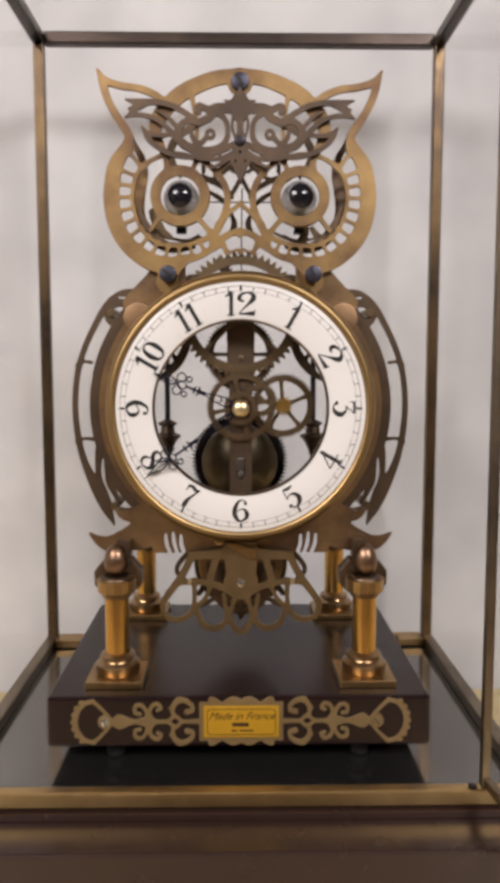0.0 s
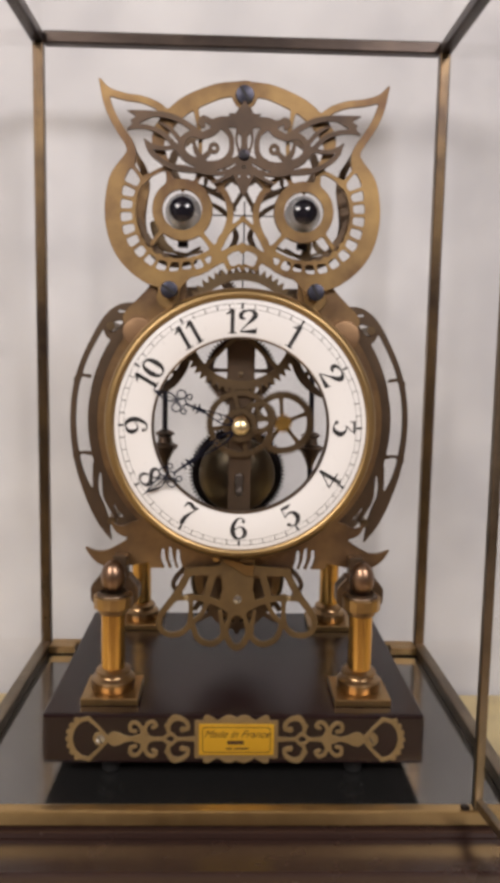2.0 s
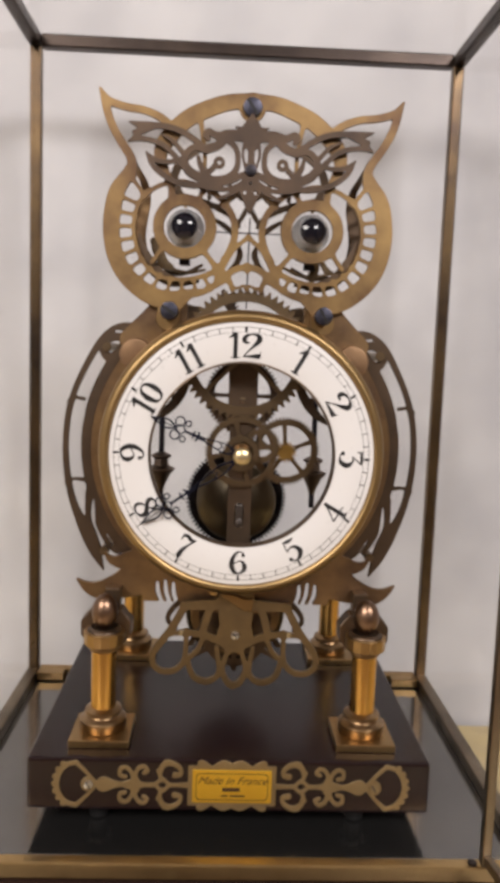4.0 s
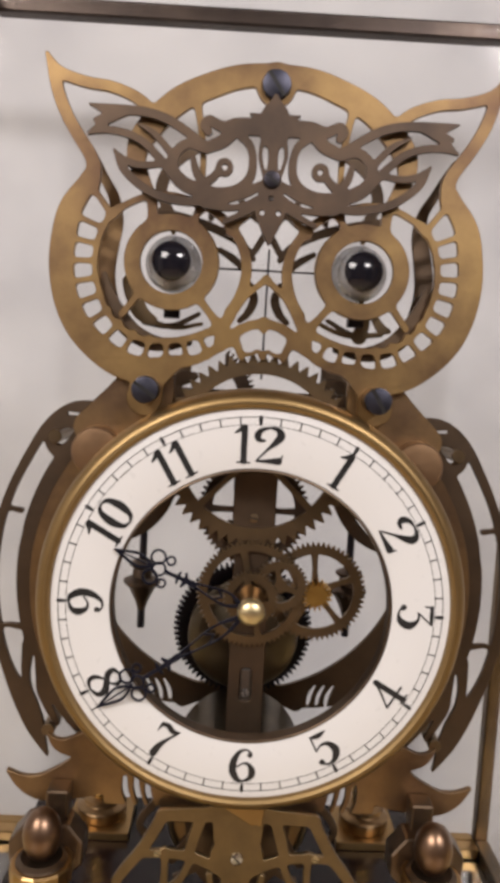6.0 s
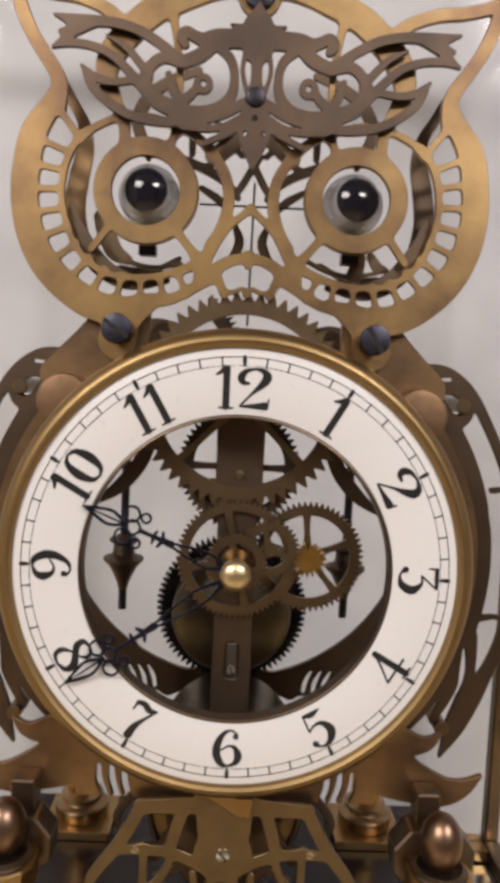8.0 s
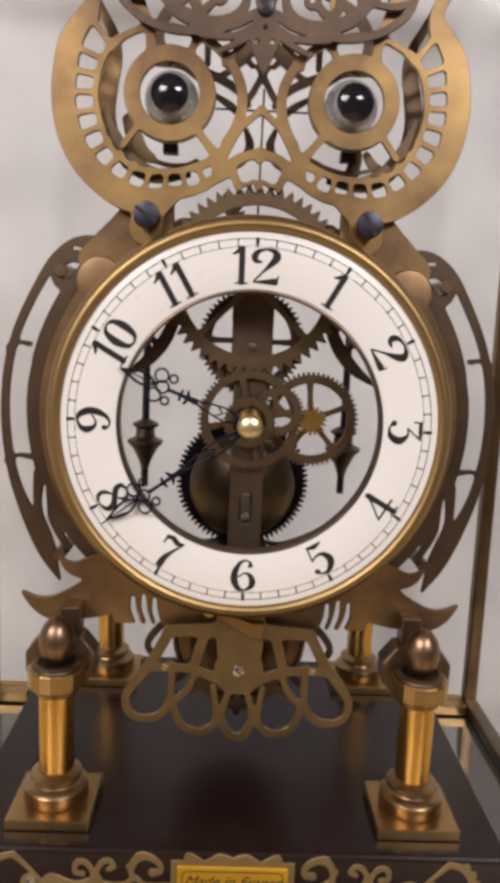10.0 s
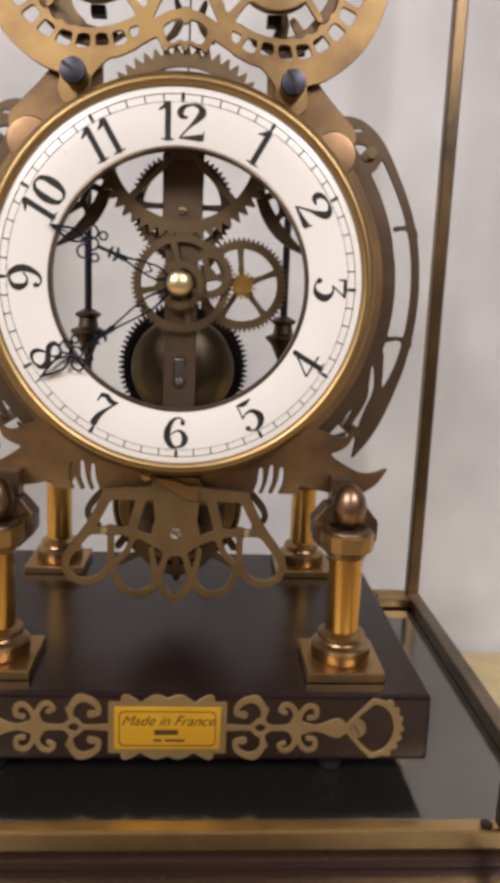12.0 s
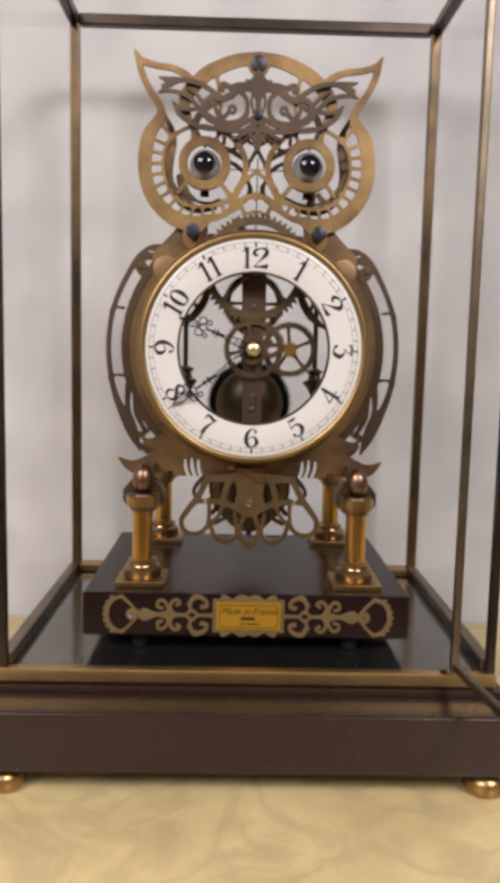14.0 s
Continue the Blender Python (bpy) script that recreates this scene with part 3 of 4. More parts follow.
lettering("Made in France", 0.0064, 0.0, 0.1088, backing, ENGRAVING)
for x0, x1, z in ((-5.5, 4.5, 103.6), (-6.0, -2.4, 99.8), (-1.2, 7.4, 99.8)):
    bars = Fretwork(x0 - 2, x1 + 2, z - 3, z + 3, 0.2, mirror=False)
    bars.plate(x0, x1, z - (1.2 if z > 102 else 0.5), z + (1.2 if z > 102 else 0.5), 0.3)
    link("engraved_bar", bars.mesh("engraved_bar", 0.1, 0.03), ENGRAVING, backing, "illegible engraved line", pose(0, -0.00092, 0))

# ---- the clock: body plates ----
ZC = 291.5  # height of the dial's centre


def body_work(hole, rim, wings, middle=True):
    """The body plate: a ring with shoulders, side points and claws; with wings it is the darker plate behind."""
    w = Fretwork(-113, 113, 182, 396, 0.6, fillet=1.5)
    w.disc(0, ZC, rim)
    if wings:
        w.stroke([(58, 363), (68, 364.5), (77, 363.6), (86, 356.8), (94.2, 343.4), (101.5, 327.8), (106, 312), (107.8, 294), (107, 276.5), (104, 260), (99.5, 247.4), (93.6, 236.8), (88.8, 225), (83.6, 213)], [3.0, 2.6, 2.4, 2.1, 1.9, 1.8, 1.8, 1.8, 1.9, 2.1, 2.8, 4.6, 3.6, 0.4])
        w.stroke([(97, 320), (102, 320.5), (106, 318)], [1.2, 0.9, 1.2]).stroke([(97, 270), (102, 270.5), (107, 268)], [1.2, 0.9, 1.2])
        w.stroke([(62, 358), (72, 358), (80, 357.5), (85.5, 353), (84, 347), (78, 345)], [3.5, 3.0, 2.2, 2.2, 2.6, 3.0])
        w.stroke([(73, 361.2), (78, 361.6)], [0.5, 0.7], cut=True)
        w.stroke([(93, 262), (93.6, 248), (91, 236), (86, 224)], [2.5, 1.8, 2.0, 1.8])
        w.stroke([(88, 262), (88, 250), (86, 240), (80, 228)], [3.0, 2.4, 2.0, 1.4])
        w.plate(0, 40, 374.5, 396, 1.0, cut=True)
        w.plate(0, 60, 180, 212, 1.0, cut=True)
        w.stroke([(96.8, 312), (99, 300)], [0.8, 0.6], cut=True)
        w.stroke([(90.5, 257), (90.6, 249), (89.6, 243)], [0.5, 1.2, 0.5], cut=True)
    else:
        w.stroke([(37, 380), (46, 377), (56, 367), (68, 357)], [5, 8.5, 8.5, 7])
        w.disc(45, 374, 8.5)
        w.stroke([(66, 221), (74, 220), (79, 221.6), (82.6, 225.6)], [6.0, 3.6, 2.0, 0.3])
        w.stroke([(40, 214), (58, 211), (72, 205), (84, 201.5), (92.5, 203.4), (99.4, 208.6)], [8, 11, 8.2, 5.8, 3.2, 0.4])
        w.plate(30, 58, 195.4, 216, 1.5)
        if middle:
            w.stroke([(0, 208), (20, 207), (36, 207)], [12, 12, 11])
            w.stroke([(0, 198), (14, 196), (20, 193)], [9, 7, 4])
        w.plate(0, 35, 366.0, 396, 1.0, cut=True)
    w.disc(0, ZC, hole, cut=True)
    if not wings:
        for x0, x1, top, low in ((49.2, 46.4, 207.5, 195.0), (44.4, 41.4, 208.5, 194.2), (39.4, 36.6, 207.0, 193.5)):
            w.stroke([(x0, top), (x1 + 2.4, (top + low) / 2), (x1, low)], [0.9, 1.4, 1.3], cut=True)
    return w


csheet("front_plate", body_work(66, 91, False), 22, 2.6, BODY_BRASS, None, "brown brass body plate sawn with claws and side points")
csheet("wing_plate", body_work(74, 98, True), 27, 2.0, WING_BRONZE, None, "dark bronze wing plate with thin outer ribs")
back_work = body_work(89, 97.5, False, False)
back_work.stroke([(14, 201), (24, 199), (32, 195)], [1.5, 4.5, 4.0]).stroke([(32, 198), (48, 202), (62, 209), (74, 222)], [5, 7.5, 8, 7])
back_work.stroke([(40, 205), (50, 208)], 5.0)
for x in (42.5, 47.5, 52.5):
    back_work.stroke([(x, 206.5), (x - 2.6, 201), (x - 3.6, 195.5)], [0.7, 1.3, 1.0], cut=True)
back_work.stroke([(0, 203), (14, 202), (24, 201)], [6, 5, 4]).stroke([(0, 201), (0, 188)], [15, 9])
csheet("back_plate", back_work, 124, 2.6, WING_BRONZE, None, "dark brown back plate with a round opening")
for sx in (-1, 1):
    for sz in (352, 226):
        cpart("spacer", rod((sx * 0.083, 0.0244, sz * MM), (sx * 0.083, 0.1242, sz * MM), 0.0028, 16), GEAR_BRASS, None, "brass spacer between the plates", True)
    cpart("shoulder_boss", front_lathe([(0.0098, 0), (0.0098, 0.0082), (0.0092, 0.0089), (0.0070, 0.0092), (0, 0.0093)], sx * 0.0642, 0.0222, 0.3480, 40), BOSS_BRASS, None, "round brass boss on the shoulder", True)
    cpart("saddle", prism([(-7.5, 171), (7.5, 171), (15, 178), (15.2, 187), (9, 194.5), (-9, 194.5), (-15.2, 187), (-15, 178)], sx * 78.5, 7.0, 19.0), SADDLE_BRONZE, None, "dark faceted bronze saddle that holds the body plate")
    cpart("saddle_arm", prism([(-4, 192), (5, 192), (5, 206), (-4, 206)], sx * 76, 12.0, 22.0), SADDLE_BRONZE, None, "bronze arm up to the body plate")
    cpart("saddle", box(sx * 0.075 - 0.012, sx * 0.075 + 0.012, 0.1225, 0.1285, 0.1852, 0.1990, 0.0015), GUN_METAL, None, "")
    cpart("shoulder_post", rod((sx * 0.0447, 0.0062, 0.3738), (sx * 0.0447, 0.0224, 0.3738), 0.0048, 24), BODY_BRASS, None, "short brass post on the shoulder", True)
    screw("body_screw", sx * 0.0447, 0.0064, 0.3738 + clock_floor, 0.0053, SCREW_STEEL, clock, 35 if sx < 0 else 60, "blue-grey slotted screw on the shoulder")

# ---- the clock: head ----
HZ = 424.0  # height of the eyes
EYE_X = 37.5
head = Fretwork(-92, 92, -64, 80, 0.42, fillet=1.8)
head.stroke([(87.4, 74.4), (84.6, 66.5), (82, 58.3), (78.6, 51.1), (74.3, 44.4), (70.2, 38.4), (68.7, 33.7), (69.6, 28)], [0.4, 2.1, 2.4, 2.4, 2.5, 2.6, 2.9, 3.4])
head.stroke([(87.4, 74.4), (82.2, 68.1), (72.3, 65), (62.8, 63.8), (54.1, 60.8), (48.9, 57), (45, 52)], [0.4, 2.0, 2.1, 2.1, 2.2, 2.4, 2.5])
head.stroke([(45.4, 15), (46, 23), (49.4, 30), (52.4, 38), (50.5, 45.7), (44.4, 53.5), (36, 60.9), (24.8, 66.4), (13.5, 70.2), (0, 71.6)], [1.8, 2.1, 2.6, 3.6, 4.6, 4.8, 4.8, 4.7, 4.4, 4.2])
head.disc(0, 67.2, 7.0)
head.stroke([(30.3, 62), (28.0, 50), (26.8, 40), (26.9, 29.8), (27, 20)], [1.6, 1.3, 1.2, 1.2, 1.2])
head.stroke([(70.3, 28.9), (77, 18.2), (79.6, 6.7), (80.2, -4.8), (77.9, -17.3), (72.6, -27.8), (64.2, -36.2), (54.3, -41.8), (44.4, -42.8), (35, -39.5), (26, -37.8), (17, -32.5)], [3.4, 4.5, 4.8, 4.8, 4.9, 5.1, 5.3, 5.4, 4.8, 2.9, 1.9, 1.9])
head.stroke([(70, 27), (66, 22.5), (61.5, 16.5)], [1.4, 1.2, 1.3])
head.stroke([(59, 18.4), (63, 14), (66.0, 7), (67.2, -2.4), (65.8, -11), (62.5, -19.8), (57, -26.3), (50, -30.2), (42, -31.2), (34, -30.6), (26.6, -28.8), (19.5, -26)], [1.4, 1.2, 1.2, 1.1, 1.1, 1.1, 1.2, 1.2, 1.2, 1.2, 1.4, 1.8])
for k in range(12):
    a = radians(24.2 - 12.55 * k)
    head.stroke([(EYE_X + 30.6 * math.cos(a), 30.6 * math.sin(a) - 1.1), (EYE_X + 39 * math.cos(a), 38 * math.sin(a) - 1.1)], 1.05, n=1)
head.ring(EYE_X, -0.6, 15.3, 3.2)
head.stroke([(27.5, -12.5), (22, -19), (16.6, -25.5)], [1.8, 1.5, 2.4]).stroke([(49, -12), (56, -21.5)], 1.3).stroke([(30, 13.5), (27, 22)], 1.3)
head.stroke([(61.5, 16), (57.5, 19.4), (50.2, 23.1), (42.5, 24.8), (34.9, 24.3), (23, 20.4), (15, 14.2), (9.6, 6), (7.9, -2.4), (9.4, -10.4), (12.9, -18.5), (16.6, -25.5)], [1.2, 1.2, 1.2, 1.2, 1.3, 1.5, 1.8, 2.0, 2.1, 2.1, 2.2, 2.4])
head.stroke([(13.9, -18.5), (8.3, -12.5), (4.5, -9), (0, -5.2)], [1.6, 1.3, 1.2, 1.3])
head.stroke([(17, -30), (14.4, -30.5), (10.7, -26.4), (5.9, -23.6), (0, -22.4)], [2.4, 2.4, 2.1, 1.9, 1.9])
head.stroke([(12, -28.5), (9.6, -32.5), (8.2, -36.5)], [2.0, 1.6, 0.9])
head.stroke([(0, -22), (0, -25.2)], [1.3, 0.7]).stroke([(8.6, -35), (4.6, -34.6), (1.8, -33.4), (0, -35.4)], [0.9, 0.8, 0.8, 1.0])
head.stroke([(15.5, 12), (11, 16.8), (8, 20)], [1.3, 1.1, 1.1])
head.stroke([(36, -41), (44, -46.5), (46, -54)], [3, 6, 7])
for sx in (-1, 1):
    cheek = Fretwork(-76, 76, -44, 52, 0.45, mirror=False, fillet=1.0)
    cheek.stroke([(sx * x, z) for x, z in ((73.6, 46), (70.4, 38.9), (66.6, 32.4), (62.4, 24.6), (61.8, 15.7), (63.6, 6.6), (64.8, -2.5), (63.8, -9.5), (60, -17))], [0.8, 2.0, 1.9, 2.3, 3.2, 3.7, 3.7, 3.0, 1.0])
    # Right crescent in darker metal: the head's shaded right side put into colour.
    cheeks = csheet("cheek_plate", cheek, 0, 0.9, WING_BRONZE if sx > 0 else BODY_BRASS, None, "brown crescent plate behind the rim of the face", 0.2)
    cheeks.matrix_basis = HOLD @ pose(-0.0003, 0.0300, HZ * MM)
    jowl = Fretwork(-76, 76, -44, 10, 0.45, mirror=False)
    jowl.stroke([(sx * x, z) for x, z in ((64, -6), (63, -13), (59, -20.4), (52, -28.3), (42, -32.4), (29.3, -31.4))], [1.0, 3.0, 3.6, 3.6, 3.0, 1.2])
    jowls = csheet("jowl_plate", jowl, 0, 1.4, WING_BRONZE, None, "dark crescent plate under the eye", 0.2)
    jowls.matrix_basis = HOLD @ pose(-0.0003, 0.0206, HZ * MM)
head_plate = csheet("head_plate", head, 16.4, 2.2, AGED_BRASS, None, "pierced golden brown brass head plate with pointed ears", 0.2)
head_plate.matrix_basis = HOLD @ pose(-0.0003, 0.0175, HZ * MM)

inner = Fretwork(-66, 66, -68, 64, 0.45, fillet=1.0)
inner.stroke([(-1.8, 24.6), (1.3, 18.8), (4.6, 12.9), (6.9, 9.5)], [1.8, 1.5, 1.5, 1.2])
inner.stroke([(21.0, 11.2), (14.4, 7.3), (9.7, 3.1)], [1.2, 1.7, 1.4])
inner.stroke([(6.7, -3.2), (4.7, -9.7), (7.1, -16.0), (10.7, -19.5)], [1.2, 2.0, 1.8, 1.2])
inner.stroke([(6.2, 33.9), (9.2, 30.6), (12.7, 26.8)], [1.4, 2.0, 1.8])
inner.stroke([(25.5, 35.4), (25.4, 25.0)], [1.6, 1.4])
inner.stroke([(29.1, -17.6), (40.9, -23.4), (53.4, -22.5)], [1.0, 1.3, 1.2])
inner.stroke([(29.6, 18.9), (37.3, 23.6), (48.5, 24.5)], [1.6, 1.8, 1.8])
inner.stroke([(6, 8), (10, 13), (17, 17.5), (27, 21.5), (38, 24.5), (50, 27)], [1.3, 1.7, 1.9, 1.9, 1.8, 1.4])
inner.stroke([(1, 34), (8, 28), (14, 23), (21, 19)], [1.2, 1.5, 1.5, 1.2]).stroke([(16, 38), (11, 31), (5, 25)], [1.2, 1.4, 1.2])
inner.stroke([(44, 26), (48, 36), (44, 46), (35, 53), (24, 57.5)], [2.2, 2.6, 2.6, 2.2, 1.6])
inner.stroke([(0, -53.3), (13, -53.8), (25, -58), (34, -61.4)], [1.9, 1.9, 1.9, 2.2]).stroke([(30, -45.5), (36, -47), (39, -54), (37, -61)], [2.0, 2.8, 2.6, 2.4])
inner_face = csheet("inner_face", inner, 0, 1.4, WING_BRONZE, None, "dark bronze inner plate behind the face", 0.2)
inner_face.matrix_basis = HOLD @ pose(0.0005, 0.0600, HZ * MM)

brow = Fretwork(-74, 74, 4, 72, 0.32, fillet=0.9)
brow.stroke([(0, 62.6), (0, 58), (0, 54), (0, 50), (0, 47.5)], [0.6, 3.2, 5.6, 5.6, 4.4]).stroke([(5, 54.5), (9.7, 55.7)], [1.4, 0.3])
brow.stroke([(5, 51.2), (10, 51), (14.6, 51), (19, 50.2), (22, 51), (25.3, 52.4), (27, 50.6), (25.6, 48.4)], [3.4, 3.2, 2.9, 2.3, 2.0, 1.9, 1.8, 1.6])
brow.stroke([(16, 48.5), (20, 45), (25, 42.8)], [2.4, 2.5, 2.2])
brow.stroke([(13, 47.5), (9.6, 44.5), (7.9, 39.7), (8.4, 32.8), (12.7, 27.9), (20.2, 25.7), (28.7, 26.6), (36, 29.9), (39.2, 35.2), (37.6, 40.2), (33, 43.5), (26.4, 42.4)], [1.6, 1.6, 1.6, 1.8, 2.0, 2.3, 2.7, 2.7, 2.3, 1.9, 1.9, 2.1])
brow.ring(18.7, 35.5, 2.3, 1.15).stroke([(20.8, 34.2), (23, 31.6), (26, 29.2)], [1.4, 1.6, 1.8]).stroke([(31, 38), (29.7, 33.5), (27, 29.5)], [1.2, 1.6, 1.8])
brow.stroke([(26.4, 42.5), (33.2, 47.4), (40.8, 51.6), (48.3, 53.8), (55.8, 54.4), (63.3, 54), (71.6, 55.9)], [1.8, 1.7, 1.7, 1.7, 1.8, 2.3, 0.4])
brow.stroke([(58.6, 53), (64.5, 51.2), (69, 50.2)], [1.0, 2.0, 1.1]).stroke([(66, 49.6), (71.9, 45.2)], [1.8, 0.3])
brow.stroke([(71.7, 45.3), (64.9, 46.8), (57.4, 46), (50.8, 43.3), (45.1, 38.5), (39.8, 33)], [0.4, 1.3, 1.4, 1.5, 1.6, 1.8])
brow.stroke([(53, 49.8), (46.5, 46.5), (41.3, 41.4), (38, 37)], [0.5, 1.2, 1.4, 1.4])
brow.stroke([(61.6, 39.6), (56.2, 35.7), (50.6, 34.6), (43.1, 35.4), (39, 34)], [0.4, 1.3, 1.3, 1.2, 1.4])
brow.stroke([(61.6, 39.4), (58.1, 33.3), (52.3, 28), (44.7, 24), (34.2, 22.2), (22.9, 22.8), (11.7, 25.6), (5.8, 28.7), (2, 30)], [0.4, 1.6, 1.6, 1.6, 1.7, 1.6, 1.7, 1.8, 2.0])
brow.stroke([(0, 48), (0, 42), (0, 36), (0, 31.5)], [2.4, 1.8, 2.0, 3.4]).stroke([(4.0, 47.5), (5.0, 41), (3.6, 35), (2, 32)], [0.9, 0.8, 0.8, 1.2])
brow.stroke([(0, 31), (0, 26), (0, 20.8), (0, 14.4), (0, 7.8)], [3.0, 4.6, 5.8, 3.4, 0.35])
brow.stroke([(4.5, 22.5), (11.4, 18.4), (17.5, 15.6)], [1.4, 1.2, 1.0]).stroke([(5, 24.4), (11, 21.5), (17.2, 20.6), (25.7, 21.1)], [1.4, 1.3, 1.3, 1.3])
brow.disc(3.2, 19.4, 0.95, cut=True).disc(0, 24.8, 1.0, cut=True)
brow_sheet = csheet("brow_ornament", brow, 4, 1.8, BROW_BRONZE, None, "dark bronze brow ornament of scrolls and feathers", 0.14)
brow_sheet.matrix_basis = HOLD @ pose(-0.0003, 0.0140, HZ * MM) @ Matrix.Diagonal((0.98, 1, 1, 1))
cpart("brow_post", rod((-0.0003, 0.0158, (HZ + 31.8) * MM), (-0.0003, 0.0605, (HZ + 31.8) * MM), 0.0028), BROW_BRONZE, None, "post behind the brow", True)
screw("crown_screw", -0.0003, 0.0176, (HZ + 67.6) * MM + clock_floor, 0.0056, SCREW_STEEL, clock, 55, "blued slotted screw")
screw("brow_screw", -0.0003, 0.0141, (HZ + 31.8) * MM + clock_floor, 0.0033, GUN_METAL, clock, 35, "blued slotted screw")

for sx in (-1, 1):
    ex = sx * 0.0377 - 0.0002
    eye = cpart("eye", front_lathe([(0.0114 * math.sin(a), -0.0114 * math.cos(a)) for a in np.linspace(1.0, math.pi - 0.001, 22)], ex, 0.0300, HZ * MM, 48), EYE_WHITE, None, "silvered eyeball with a glossy black pupil", True)
    turn = Matrix.Translation((ex, 0.0300, HZ * MM)) @ Euler((radians(-2), 0, radians(-1 if sx < 0 else 4))).to_matrix().to_4x4() @ FACE_FRONT
    bm = lathe([(0.0120 * math.sin(a), -0.0120 * math.cos(a)) for a in np.linspace(math.pi - 0.70, math.pi - 0.001, 14)], 40)
    bmesh.ops.transform(bm, matrix=turn, verts=bm.verts)
    cpart("pupil", bm, IRIS, eye, "glossy black pupil", True)
    ring_work = Fretwork(-21, 21, -21, 21, 0.4, mirror=False).ring(0, 0, 16.2, 2.6)
    ring_work.stroke([(0, 13.6), (0, 11.9)], 1.0)
    er = csheet("eye_ring", ring_work, 0, 1.4, EYE_BRASS, None, "golden brass ring round the eye", 0.2)
    er.matrix_basis = HOLD @ pose(ex, 0.0229, HZ * MM)
    for (dx, dz) in ((0.0112 * -sx, -0.0112), (0.012, 0.011)):
        screw("pin", ex + dx, 0.0229, HZ * MM + dz + clock_floor, 0.0013, EYE_BRASS, clock, 20, "small brass pin")
    cpart("pivot_block", box(ex - 0.0032, ex + 0.0032, 0.028, 0.034, HZ * MM - 0.0215, HZ * MM - 0.0175, 0.0004), GUN_METAL, None, "small dark pivot block under the eye")
    bracket = Fretwork(-22, 22, -32, 4, 0.4, mirror=False)
    if sx < 0:
        bracket.stroke([(-19, -7), (-17, -12), (-13.5, -19.5), (-8.5, -22.5)], [2.6, 3.4, 3.3, 2.0])
    else:
        bracket.stroke([(3, -13), (4.5, -18), (3, -25)], [2.4, 2.6, 3.2]).stroke([(9, -17), (12, -21), (15, -22)], [1.6, 2.0, 1.2])
    bracket.stroke([(-15, -20), (-7, -23.5), (2, -25), (12, -23)], [0.9, 1.0, 1.0, 0.8])
    bk = csheet("eye_bracket", bracket, 0, 1.5, GEAR_BRASS, None, "brown bracket behind the eye", 0.15)
    bk.matrix_basis = HOLD @ pose(ex, 0.036, HZ * MM)
cpart("cross_rod", rod((-0.020, 0.043, HZ * MM + 0.001), (0.021, 0.043, HZ * MM + 0.001), 0.00045, 8), GUN_METAL, None, "thin steel rod between the eyes", True)
cpart("arbor_rod", rod((0.001, 0.043, HZ * MM + 0.010), (0.0005, 0.043, HZ * MM - 0.045), 0.00045, 8), GUN_METAL, None, "thin upright steel rod", True)

# ---- the clock: movement ----


def wheel(name, x, y, z, outer, root, teeth, thick, mat, spokes, rim, hub_r, label, sharp=0.5, turn=0.0, cell=0.4):
    """A toothed wheel with curved-cornered spokes; millimetres."""
    w = Fretwork(-outer - 2, outer + 2, -outer - 2, outer + 2, cell, mirror=False)
    w.wheel(0, 0, outer, root, teeth, sharp, turn)
    if spokes:
        w.disc(0, 0, root - rim, cut=True)
        w.disc(0, 0, hub_r)
        for k in range(spokes):
            a = radians(90 + 360 / spokes * k + turn * 40)
            w.stroke([(0, 0), (0.5 * root * math.cos(a), 0.5 * root * math.sin(a)), ((root - rim * 0.5) * math.cos(a), (root - rim * 0.5) * math.sin(a))], [2.0, 1.15, 1.7], n=3)
    ob = csheet(name, w, 0, thick, mat, None, label, 0.1)
    ob.matrix_basis = HOLD @ pose(x * MM, y * MM, z * MM)
    return ob


wheel("rack_wheel", 0, 20, 350.2, 40.0, 36.4, 54, 1.6, GEAR_BRASS, 4, 5, 6, "large brass wheel with pointed teeth", 0.2, 1.125)
wheel("third_wheel", -0.3, 25, 325.2, 23.2, 21.2, 56, 1.5, BROW_BRONZE, 4, 4, 5, "dark brass wheel with fine teeth and four spokes", 0.4, 0.0)
wheel("fourth_wheel", 27.3, 24, 292, 21.3, 19.4, 58, 1.4, GEAR_BRASS, 5, 3.4, 4.5, "brass wheel with fine teeth and five spokes", 0.4, 0.1)
wheel("pinion", 27.3, 18, 292, 6.5, 4.0, 18, 5, PINION_BRASS, 0, 0, 0, "bright brass pinion", 0.5, 0.2, 0.25)
wheel("centre_wheel", 0.3, 18.3, 291.6, 22.7, 20.9, 64, 1.5, GEAR_BRASS, 4, 3, 5, "brass centre wheel with fine teeth", 0.4, 0.3)
wheel("motion_wheel", 12, 16.5, 296, 11.5, 10, 36, 1.4, GEAR_BRASS, 3, 3, 3, "small brass wheel beside the hub", 0.4, 0.3, 0.3)
wheel("cannon_wheel", 0, 14, 291, 11.5, 10.2, 36, 1.4, GEAR_BRASS, 3, 3, 4, "small brass wheel behind the hub", 0.4, 0.3, 0.3)
wheel("idler_wheel", -2, 27.5, 312, 12.0, 10.4, 30, 1.5, GEAR_BRASS, 0, 0, 0, "small brass wheel under the bridge", 0.3, 0.1, 0.3)
great = wheel("great_wheel", -0.6, 98, 247.5, 36.2, 33.1, 76, 3.2, GUN_METAL, 0, 0, 0, "large dark toothed barrel wheel", 0.3, 0.0)
